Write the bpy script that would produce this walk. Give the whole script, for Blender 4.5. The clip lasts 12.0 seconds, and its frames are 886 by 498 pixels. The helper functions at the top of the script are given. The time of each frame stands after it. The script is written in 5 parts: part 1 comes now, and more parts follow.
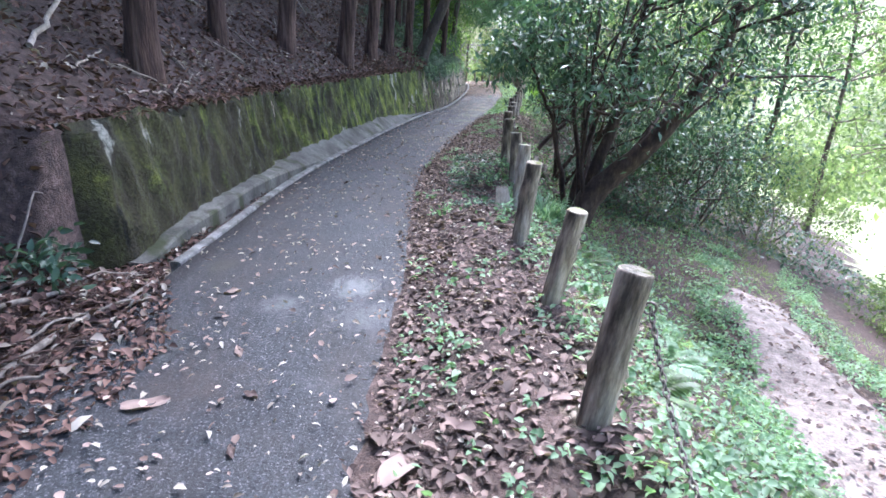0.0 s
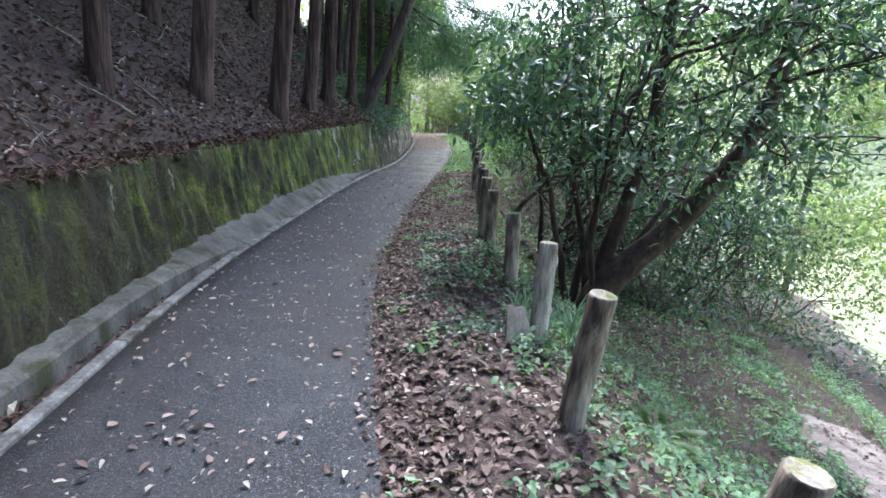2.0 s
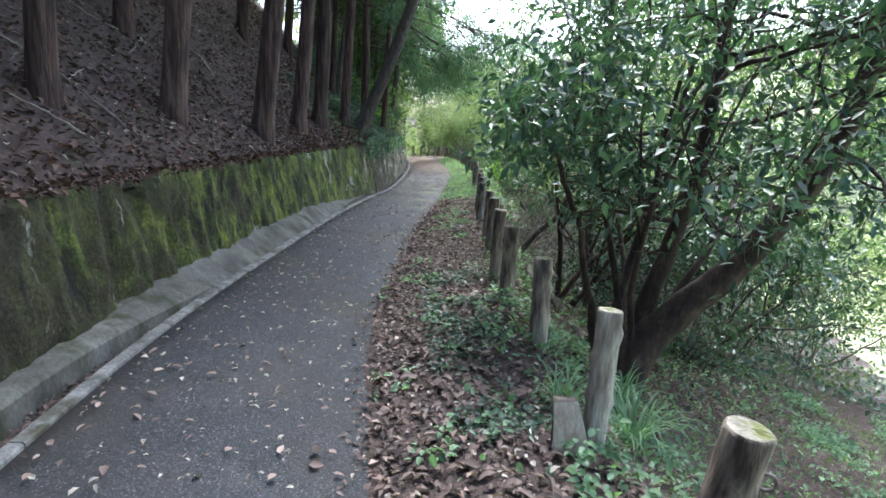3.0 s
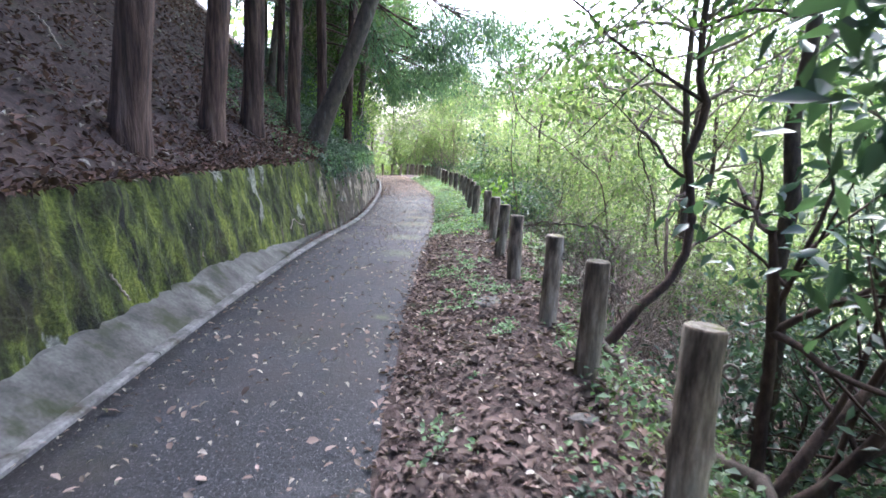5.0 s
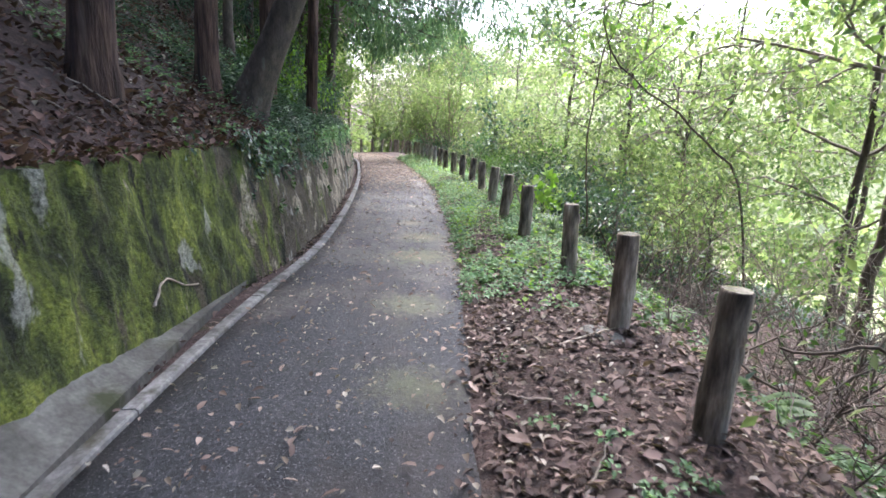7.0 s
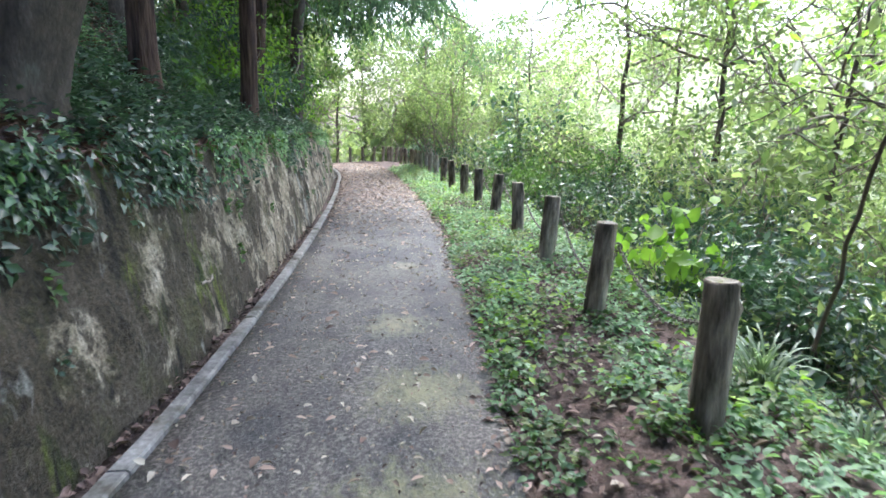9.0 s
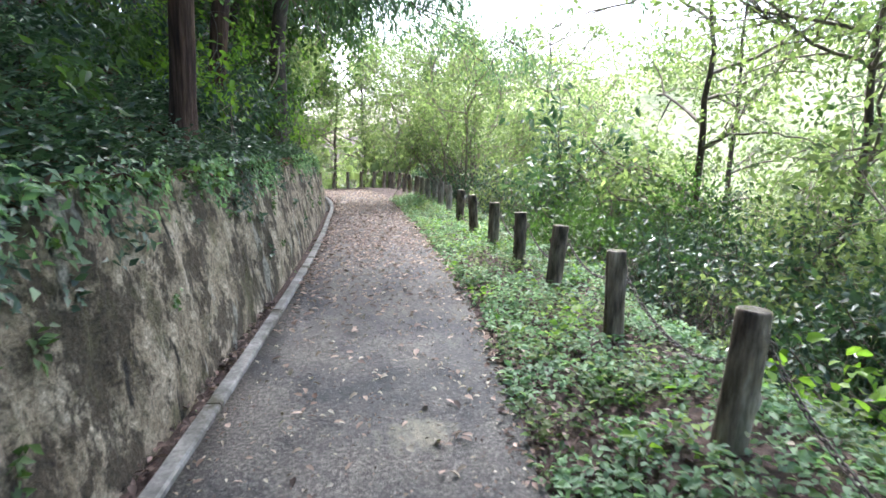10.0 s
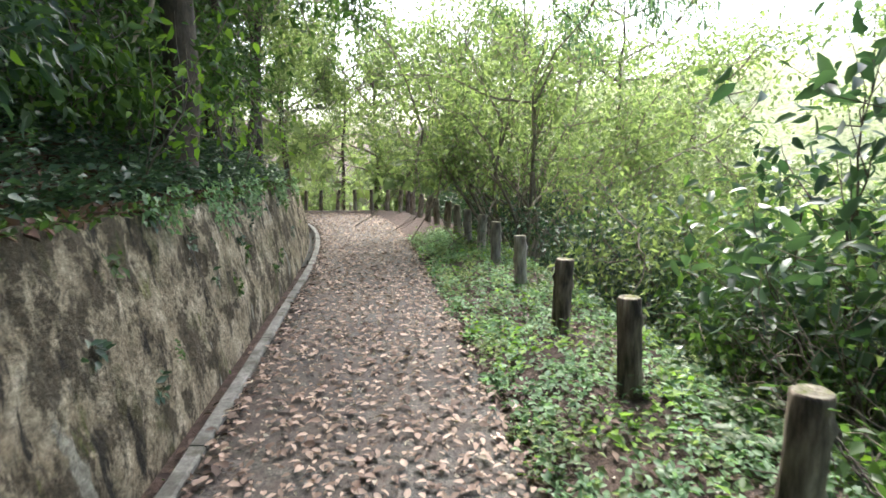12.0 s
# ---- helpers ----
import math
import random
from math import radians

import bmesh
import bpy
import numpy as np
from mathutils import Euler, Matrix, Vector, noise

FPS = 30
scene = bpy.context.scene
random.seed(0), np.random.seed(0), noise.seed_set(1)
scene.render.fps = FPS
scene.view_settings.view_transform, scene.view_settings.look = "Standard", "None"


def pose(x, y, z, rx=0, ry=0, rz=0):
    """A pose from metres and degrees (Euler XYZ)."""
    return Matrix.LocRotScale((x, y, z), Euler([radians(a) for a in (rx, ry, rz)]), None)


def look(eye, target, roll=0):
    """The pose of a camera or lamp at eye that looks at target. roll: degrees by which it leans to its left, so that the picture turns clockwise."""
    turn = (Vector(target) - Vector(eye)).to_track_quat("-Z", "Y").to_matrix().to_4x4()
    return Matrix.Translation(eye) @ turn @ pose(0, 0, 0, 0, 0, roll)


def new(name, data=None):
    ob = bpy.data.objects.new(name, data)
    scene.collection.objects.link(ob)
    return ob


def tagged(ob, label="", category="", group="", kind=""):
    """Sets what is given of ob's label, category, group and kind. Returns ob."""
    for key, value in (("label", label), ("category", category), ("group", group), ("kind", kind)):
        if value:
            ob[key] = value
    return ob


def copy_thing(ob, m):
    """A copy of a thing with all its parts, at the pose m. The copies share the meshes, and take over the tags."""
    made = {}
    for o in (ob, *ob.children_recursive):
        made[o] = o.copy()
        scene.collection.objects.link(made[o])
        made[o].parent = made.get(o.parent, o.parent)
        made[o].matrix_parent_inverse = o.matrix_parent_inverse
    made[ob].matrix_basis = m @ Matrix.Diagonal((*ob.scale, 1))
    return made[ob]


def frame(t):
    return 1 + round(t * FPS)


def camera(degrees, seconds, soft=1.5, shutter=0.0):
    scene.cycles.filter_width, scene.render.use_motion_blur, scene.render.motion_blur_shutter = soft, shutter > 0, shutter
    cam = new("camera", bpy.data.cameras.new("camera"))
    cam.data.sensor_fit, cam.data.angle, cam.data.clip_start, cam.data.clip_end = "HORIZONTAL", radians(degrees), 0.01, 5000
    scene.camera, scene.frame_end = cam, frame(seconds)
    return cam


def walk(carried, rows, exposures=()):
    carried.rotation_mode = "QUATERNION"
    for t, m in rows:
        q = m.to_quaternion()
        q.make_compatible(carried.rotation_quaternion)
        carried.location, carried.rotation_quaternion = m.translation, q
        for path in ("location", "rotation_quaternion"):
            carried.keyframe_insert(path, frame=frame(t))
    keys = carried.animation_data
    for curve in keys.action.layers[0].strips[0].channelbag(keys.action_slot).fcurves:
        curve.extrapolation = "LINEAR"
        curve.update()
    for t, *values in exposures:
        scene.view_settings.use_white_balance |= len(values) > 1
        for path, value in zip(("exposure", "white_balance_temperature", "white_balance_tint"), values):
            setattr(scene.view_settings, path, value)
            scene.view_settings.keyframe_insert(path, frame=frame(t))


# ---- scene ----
# the lens and the walk
cam = camera(76.0, 12.0, soft=1.6, shutter=0.1)
PATH = [
    (0, (0.533, 0.483, 1.685), (0.446, 2.372, 1.035), 1.3),
    (0.5, (0.417, 0.971, 1.638), (0.385, 2.864, 0.992), 1.3),
    (1, (0.337, 1.556, 1.661), (0.359, 3.468, 1.076), 1.5),
    (1.5, (0.153, 2.136, 1.731), (0.216, 4.065, 1.209), 1.5),
    (2, (0.144, 2.675, 1.694), (0.26, 4.612, 1.208), 1.7),
    (2.5, (0.143, 3.193, 1.657), (0.292, 5.138, 1.213), 1.9),
    (3, (0.067, 3.76, 1.656), (0.204, 5.713, 1.248), 2.0),
    (5, (-0.041, 8.02, 1.435), (0.201, 9.975, 1.092), 0.8),
    (5.5, (-0.099, 9.36, 1.51), (0.132, 11.325, 1.219), 0.7),
    (6, (-0.101, 10.385, 1.453), (0.157, 12.344, 1.146), 0.7),
    (6.5, (-0.07, 11.573, 1.447), (0.196, 13.521, 1.081), 0.6),
    (7, (0.014, 12.794, 1.438), (0.326, 14.721, 1.005), 0.8),
    (9, (0.551, 16.954, 1.363), (0.86, 18.886, 0.945), -0.7),
    (9.5, (0.671, 18.287, 1.396), (0.986, 20.228, 1.032), -0.1),
    (10, (0.717, 19.717, 1.402), (1.028, 21.663, 1.059), -0.4),
    (10.5, (0.795, 21.106, 1.411), (1.097, 23.055, 1.08), -0.2),
    (11, (0.964, 22.436, 1.441), (1.255, 24.387, 1.112), -0.3),
    (11.5, (1.039, 23.83, 1.46), (1.337, 25.782, 1.141), -0.2),
    (12, (1.124, 25.269, 1.504), (1.369, 27.229, 1.19), -0.8),
]
walk(cam, [(t, look(eye, target, roll)) for t, eye, target, roll in PATH], [(0, 2.65, 5150, 14), (1.5, 2.35, 5200, 10), (3, 2.4, 5400, 4), (5, 2.88, 5400, 15), (6, 2.6, 5650, 15), (7, 2.65, 5700, 14), (9, 2.78, 5500, 8), (9.5, 2.68, 5550, 8), (11, 2.45, 5800, 10), (12, 2.3, 6100, 4)])

# daylight: a bright overcast sky over the valley side
SUN_EL, SUN_AZ = 56.0, 12.0
world = bpy.data.worlds.new("overcast_sky")
scene.world = world
world.use_nodes = True
sky = world.node_tree.nodes.new("ShaderNodeTexSky")
sky.sky_type, sky.sun_disc = "NISHITA", False
sky.sun_elevation, sky.sun_rotation = radians(SUN_EL), radians(SUN_AZ)
sky.air_density, sky.dust_density, sky.ozone_density = 0.7, 6.0, 0.3
world.node_tree.nodes["Background"].inputs[1].default_value = 0.15
world.node_tree.links.new(sky.outputs[0], world.node_tree.nodes["Background"].inputs[0])
sun_data = bpy.data.lights.new("sun", "SUN")
sun_data.energy, sun_data.angle, sun_data.color = 1.0, radians(16), (1.0, 0.97, 0.93)
sun = new("sun", sun_data)
sun.matrix_world = look((0, 0, 0), (-math.sin(radians(SUN_AZ)) * math.cos(radians(SUN_EL)), -math.cos(radians(SUN_AZ)) * math.cos(radians(SUN_EL)), -math.sin(radians(SUN_EL))))


# materials
def nodes_of(name):
    m = bpy.data.materials.new(name)
    m.use_nodes = True
    nt = m.node_tree
    return m, nt, nt.nodes["Principled BSDF"]


def add(nt, kind, **settings):
    n = nt.nodes.new(kind)
    for key, value in settings.items():
        n.inputs[key.replace("_", " ")].default_value = value
    return n


def noise_tex(nt, scale, detail=6.0, stretch=(1, 1, 1), rough=0.6):
    co = nt.nodes.new("ShaderNodeTexCoord")
    mp = nt.nodes.new("ShaderNodeMapping")
    mp.inputs["Scale"].default_value = stretch
    n = add(nt, "ShaderNodeTexNoise", Scale=scale, Detail=detail, Roughness=rough)
    nt.links.new(co.outputs["Object"], mp.inputs["Vector"])
    nt.links.new(mp.outputs["Vector"], n.inputs["Vector"])
    return n.outputs["Fac"]


def ramp_of(nt, fac, stops):
    r = nt.nodes.new("ShaderNodeValToRGB")
    els = r.color_ramp.elements
    while len(els) < len(stops):
        els.new(0.5)
    for e, (p, c) in zip(els, stops):
        e.position, e.color = p, (*c, 1) if len(c) == 3 else c
    nt.links.new(fac, r.inputs["Fac"])
    return r.outputs["Color"]


def grey(v):
    return (v, v, v)


def mix(nt, fac, a, b, mode="MIX"):
    m = nt.nodes.new("ShaderNodeMix")
    m.data_type, m.blend_type = "RGBA", mode
    for value, slot in ((fac, 0), (a, 6), (b, 7)):
        if isinstance(value, bpy.types.NodeSocket):
            nt.links.new(value, m.inputs[slot])
        else:
            m.inputs[slot].default_value = value if slot == 0 else (*value, 1)
    return m.outputs[2]


def bump(nt, bsdf, height, strength=0.5, distance=0.01):
    n = add(nt, "ShaderNodeBump", Strength=strength, Distance=distance)
    nt.links.new(height, n.inputs["Height"])
    nt.links.new(n.outputs["Normal"], bsdf.inputs["Normal"])


def surface(name, stops, scale=6.0, stretch=(1, 1, 1), rough=0.85, fine=70.0, depth=0.006, stains=None, vary=0.0):
    """A plain rough surface: colour in large and small grain, a bump, and stains of their own."""
    m, nt, b = nodes_of(name)
    big = noise_tex(nt, scale, 8, stretch)
    small = noise_tex(nt, fine, 4, stretch)
    col = ramp_of(nt, big, stops)
    col = mix(nt, 0.55, col, ramp_of(nt, small, [(0.3, grey(0.35)), (0.7, grey(0.95))]), "OVERLAY")
    if stains:
        at, colour, size = stains
        col = mix(nt, ramp_of(nt, noise_tex(nt, size, 5, stretch), [(at, grey(0)), (at + 0.12, grey(1))]), col, colour)
    if vary:
        info = nt.nodes.new("ShaderNodeObjectInfo")
        hsv = nt.nodes.new("ShaderNodeHueSaturation")
        rng = add(nt, "ShaderNodeMapRange", To_Min=1 - vary, To_Max=1 + vary)
        nt.links.new(info.outputs["Random"], rng.inputs["Value"])
        nt.links.new(rng.outputs[0], hsv.inputs["Value"])
        nt.links.new(col, hsv.inputs["Color"])
        col = hsv.outputs["Color"]
    nt.links.new(col, b.inputs["Base Color"])
    b.inputs["Roughness"].default_value = rough
    bump(nt, b, small, 0.6, depth)
    return m


def leaf_material(name, low, high, rough=0.45, through_light=0.35, spec=0.5):
    """Leaves: each one with a tone of its own, some light passing through the blade."""
    m, nt, b = nodes_of(name)
    geo = nt.nodes.new("ShaderNodeNewGeometry")
    mid = tuple((p + q) / 2 for p, q in zip(low, high))
    col = ramp_of(nt, geo.outputs["Random Per Island"], [(0.0, low), (0.55, mid), (1.0, high)])
    col = mix(nt, 0.35, col, ramp_of(nt, noise_tex(nt, 1.3, 3), [(0.35, grey(0.3)), (0.65, grey(0.75))]), "OVERLAY")
    nt.links.new(col, b.inputs["Base Color"])
    b.inputs["Roughness"].default_value = rough
    b.inputs["Specular IOR Level"].default_value = spec
    tr = nt.nodes.new("ShaderNodeBsdfTranslucent")
    bright = mix(nt, 1.0, col, (0.9, 1.0, 0.5), "MULTIPLY")
    gain = nt.nodes.new("ShaderNodeHueSaturation")
    gain.inputs["Value"].default_value = 1.9
    nt.links.new(bright, gain.inputs["Color"])
    nt.links.new(gain.outputs["Color"], tr.inputs["Color"])
    sh = nt.nodes.new("ShaderNodeMixShader")
    sh.inputs[0].default_value = through_light
    nt.links.new(b.outputs[0], sh.inputs[1])
    nt.links.new(tr.outputs[0], sh.inputs[2])
    nt.links.new(sh.outputs[0], nt.nodes["Material Output"].inputs["Surface"])
    return m


def asphalt_material():
    m, nt, b = nodes_of("asphalt")
    col = ramp_of(nt, noise_tex(nt, 1.6, 6), [(0.3, (0.038, 0.04, 0.047)), (0.7, (0.073, 0.076, 0.085))])
    grain = noise_tex(nt, 48, 5, rough=0.8)
    chips = noise_tex(nt, 26, 4, rough=0.8)
    col = mix(nt, 1.0, col, ramp_of(nt, grain, [(0.36, grey(0.15)), (0.5, grey(0.48)), (0.64, grey(1.0))]), "MULTIPLY")
    specks = noise_tex(nt, 95, 2)
    col = mix(nt, ramp_of(nt, specks, [(0.61, grey(0)), (0.66, grey(0.85))]), col, (0.24, 0.24, 0.245))
    col = mix(nt, ramp_of(nt, chips, [(0.62, grey(0)), (0.68, grey(0.6))]), col, (0.15, 0.15, 0.155))
    col = mix(nt, ramp_of(nt, chips, [(0.34, grey(0.75)), (0.4, grey(0))]), col, (0.013, 0.013, 0.015))
    # worn pale patches, brown dirt, and yellow-green lichen along the verge side
    pale = ramp_of(nt, noise_tex(nt, 2.2, 8, rough=0.7), [(0.56, grey(0)), (0.72, grey(0.45))])
    col = mix(nt, pale, col, (0.105, 0.105, 0.11))
    dirt = ramp_of(nt, noise_tex(nt, 0.9, 7, (1, 0.6, 1), 0.7), [(0.47, grey(0)), (0.62, grey(0.6))])
    col = mix(nt, dirt, col, (0.05, 0.041, 0.036))
    moss = ramp_of(nt, noise_tex(nt, 1.1, 8, (1, 0.7, 1), 0.7), [(0.58, grey(0)), (0.72, grey(0.5))])
    col = mix(nt, moss, col, (0.075, 0.08, 0.045))
    geo = nt.nodes.new("ShaderNodeNewGeometry")
    sep = nt.nodes.new("ShaderNodeSeparateXYZ")
    nt.links.new(geo.outputs["Position"], sep.inputs[0])
    # pale trodden dust from mid-walk on, lightened further for the brighter light there
    dust_light = add(nt, "ShaderNodeMapRange", From_Min=14.5, From_Max=18.5, To_Min=-0.3, To_Max=0.06)
    nt.links.new(sep.outputs["Y"], dust_light.inputs["Value"])
    dust_light_mix = nt.nodes.new("ShaderNodeMath")
    dust_light_mix.operation = "ADD"
    nt.links.new(dust_light.outputs[0], dust_light_mix.inputs[0])
    nt.links.new(noise_tex(nt, 1.8, 8, (1, 0.6, 1), 0.7), dust_light_mix.inputs[1])
    col = mix(nt, ramp_of(nt, dust_light_mix.outputs[0], [(0.42, grey(0)), (0.62, grey(0.8))]), col, ramp_of(nt, grain, [(0.36, (0.04, 0.037, 0.034)), (0.5, (0.125, 0.113, 0.1)), (0.64, (0.34, 0.31, 0.275))]))
    # crumbled leaf mould where the leaves lie thick
    mould = add(nt, "ShaderNodeMapRange", From_Min=21.0, From_Max=28.0, To_Min=-0.3, To_Max=0.07)
    nt.links.new(sep.outputs["Y"], mould.inputs["Value"])
    crumbs = nt.nodes.new("ShaderNodeMath")
    crumbs.operation = "ADD"
    nt.links.new(mould.outputs[0], crumbs.inputs[0])
    nt.links.new(noise_tex(nt, 6, 8, rough=0.75), crumbs.inputs[1])
    col = mix(nt, ramp_of(nt, crumbs.outputs[0], [(0.48, grey(0)), (0.62, grey(0.85))]), col, mix(nt, grain, (0.03, 0.022, 0.019), (0.17, 0.13, 0.112)))
    ragged = noise_tex(nt, 16, 9, (1, 0.5, 1), 0.8)
    for place, size, colour, most in (((-0.3, 4.4, 0), 0.3, (0.24, 0.24, 0.24), 0.65), ((-0.75, 4.0, 0), 0.25, (0.16, 0.16, 0.16), 0.6), ((-0.1, 3.9, 0), 0.4, (0.16, 0.16, 0.16), 0.5), ((0.02, 12.66, 0), 0.16, (0.17, 0.18, 0.085), 0.7), ((0.85, 19.6, 0), 0.45, (0.27, 0.265, 0.15), 0.85), ((0.8, 20.6, 0), 0.34, (0.3, 0.29, 0.18), 0.85), ((1.0, 22.2, 0), 0.26, (0.32, 0.3, 0.22), 0.85), ((0.7, 18.6, 0), 0.55, (0.24, 0.24, 0.125), 0.8), ((0.45, 17.0, 0), 0.45, (0.2, 0.2, 0.12), 0.7), ((0.3, 15.6, 0), 0.4, (0.15, 0.155, 0.09), 0.7), ((-0.9, 3.0, 0), 0.5, (0.05, 0.038, 0.033), 0.7)):
        far = nt.nodes.new("ShaderNodeVectorMath")
        far.operation = "DISTANCE"
        far.inputs[1].default_value = place
        nt.links.new(geo.outputs["Position"], far.inputs[0])
        mr = add(nt, "ShaderNodeMapRange", From_Min=0.0, From_Max=size * 1.6, To_Min=0.3, To_Max=-0.3)
        nt.links.new(far.outputs["Value"], mr.inputs["Value"])
        total = nt.nodes.new("ShaderNodeMath")
        total.operation = "ADD"
        nt.links.new(mr.outputs[0], total.inputs[0])
        nt.links.new(ragged, total.inputs[1])
        col = mix(nt, ramp_of(nt, total.outputs[0], [(0.5, grey(0)), (0.78, grey(most))]), col, colour)
    nt.links.new(col, b.inputs["Base Color"])
    b.inputs["Roughness"].default_value = 0.75
    bump(nt, b, grain, 0.9, 0.012)
    return m


def wall_material():
    m, nt, b = nodes_of("mossy_concrete")
    streak = noise_tex(nt, 3.2, 9, (1.0, 1.0, 0.9), 0.7)
    col = ramp_of(nt, streak, [(0.34, (0.07, 0.056, 0.036)), (0.44, (0.23, 0.192, 0.132)), (0.56, (0.4, 0.343, 0.25)), (0.68, (0.58, 0.515, 0.41))])
    geo = nt.nodes.new("ShaderNodeNewGeometry")
    sep = nt.nodes.new("ShaderNodeSeparateXYZ")
    nt.links.new(geo.outputs["Position"], sep.inputs[0])
    damp = add(nt, "ShaderNodeMapRange", From_Min=19.5, From_Max=22.5, To_Min=0.09, To_Max=0.0)
    nt.links.new(sep.outputs["Y"], damp.inputs["Value"])
    wet = nt.nodes.new("ShaderNodeMath")
    wet.operation = "ADD"
    nt.links.new(noise_tex(nt, 3.0, 9, (0.8, 1, 0.75), 0.72), wet.inputs[0])
    nt.links.new(damp.outputs[0], wet.inputs[1])
    dark = ramp_of(nt, wet.outputs[0], [(0.485, grey(0)), (0.54, grey(0.86))])
    col = mix(nt, dark, col, (0.034, 0.026, 0.014))
    thin = ramp_of(nt, noise_tex(nt, 3.1, 7, (1, 1, 0.7), 0.7), [(0.54, grey(0)), (0.64, grey(0.6))])
    col = mix(nt, thin, col, (0.085, 0.088, 0.03))
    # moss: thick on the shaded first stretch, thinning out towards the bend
    fade = add(nt, "ShaderNodeMapRange", From_Min=14.0, From_Max=22.0, To_Min=0.22, To_Max=-0.13)
    nt.links.new(sep.outputs["Y"], fade.inputs["Value"])
    total = nt.nodes.new("ShaderNodeMath")
    total.operation = "ADD"
    nt.links.new(noise_tex(nt, 2.6, 9, (0.4, 1, 0.32), 0.7), total.inputs[0])
    nt.links.new(fade.outputs[0], total.inputs[1])
    moss_mask = ramp_of(nt, total.outputs[0], [(0.5, grey(0)), (0.56, grey(1))])
    moss_col = ramp_of(nt, noise_tex(nt, 4.0, 9, (0.5, 1, 0.45), 0.72), [(0.37, (0.01, 0.012, 0.004)), (0.46, (0.04, 0.052, 0.01)), (0.54, (0.095, 0.12, 0.018)), (0.66, (0.22, 0.25, 0.04))])
    # browner, darker moss on the first stretch: cedar shade put into the colour
    shade_bias = add(nt, "ShaderNodeMapRange", From_Min=7.0, From_Max=13.0, To_Min=0.16, To_Max=-0.06)
    nt.links.new(sep.outputs["Y"], shade_bias.inputs["Value"])
    # random brown patches in the moss, plus the painted shade
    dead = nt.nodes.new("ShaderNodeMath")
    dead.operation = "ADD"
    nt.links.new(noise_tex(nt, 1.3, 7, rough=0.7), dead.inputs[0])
    nt.links.new(shade_bias.outputs[0], dead.inputs[1])
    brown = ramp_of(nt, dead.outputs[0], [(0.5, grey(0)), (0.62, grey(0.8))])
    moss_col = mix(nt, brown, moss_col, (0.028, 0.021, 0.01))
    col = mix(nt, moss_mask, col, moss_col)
    bare = ramp_of(nt, noise_tex(nt, 3.0, 6, (0.6, 1, 0.4), 0.6), [(0.63, grey(0)), (0.67, grey(0.75))])
    col = mix(nt, bare, col, (0.34, 0.335, 0.29))
    crack = ramp_of(nt, noise_tex(nt, 4.5, 6, (1, 1, 0.22), 0.65), [(0.35, grey(0.95)), (0.4, grey(0))])
    col = mix(nt, crack, col, (0.011, 0.01, 0.007))
    fine = noise_tex(nt, 34, 7, rough=0.7)
    col = mix(nt, 0.8, col, ramp_of(nt, fine, [(0.34, grey(0.15)), (0.66, grey(0.85))]), "OVERLAY")
    nt.links.new(col, b.inputs["Base Color"])
    b.inputs["Roughness"].default_value = 0.95
    bump(nt, b, fine, 1.0, 0.035)
    return m


def soil_material():
    """Brown leaf mould, giving way to pale meadow far down the valley side."""
    m, nt, b = nodes_of("forest_soil")
    col = ramp_of(nt, noise_tex(nt, 14, 8), [(0.3, (0.03, 0.02, 0.017)), (0.55, (0.078, 0.052, 0.043)), (0.75, (0.15, 0.108, 0.092))])
    fine = noise_tex(nt, 60, 5)
    col = mix(nt, ramp_of(nt, noise_tex(nt, 1.2, 6), [(0.6, grey(0)), (0.7, grey(0.7))]), col, (0.05, 0.06, 0.022))
    geo = nt.nodes.new("ShaderNodeNewGeometry")
    sep = nt.nodes.new("ShaderNodeSeparateXYZ")
    nt.links.new(geo.outputs["Position"], sep.inputs[0])
    along = nt.nodes.new("ShaderNodeMath")
    along.operation, along.inputs[1].default_value = "MULTIPLY", -0.5
    near = nt.nodes.new("ShaderNodeMath")
    near.operation, near.inputs[1].default_value = "MINIMUM", 18.0
    nt.links.new(sep.outputs["Y"], near.inputs[0])
    nt.links.new(near.outputs[0], along.inputs[0])
    down = nt.nodes.new("ShaderNodeMath")
    nt.links.new(sep.outputs["X"], down.inputs[0])
    nt.links.new(along.outputs[0], down.inputs[1])
    far = add(nt, "ShaderNodeMapRange", From_Min=1.5, From_Max=5.0, To_Min=-0.3, To_Max=0.4)
    nt.links.new(down.outputs[0], far.inputs["Value"])
    total = nt.nodes.new("ShaderNodeMath")
    total.operation = "ADD"
    nt.links.new(far.outputs[0], total.inputs[0])
    nt.links.new(noise_tex(nt, 1.4, 7), total.inputs[1])
    meadow = ramp_of(nt, noise_tex(nt, 3.0, 8), [(0.35, (0.2, 0.24, 0.1)), (0.65, (0.42, 0.42, 0.26))])
    col = mix(nt, ramp_of(nt, total.outputs[0], [(0.5, grey(0)), (0.62, grey(1))]), col, meadow)
    col = mix(nt, 0.6, col, ramp_of(nt, fine, [(0.3, grey(0.3)), (0.7, grey(0.9))]), "OVERLAY")
    nt.links.new(col, b.inputs["Base Color"])
    b.inputs["Roughness"].default_value = 0.95
    bump(nt, b, fine, 0.8, 0.03)
    return m


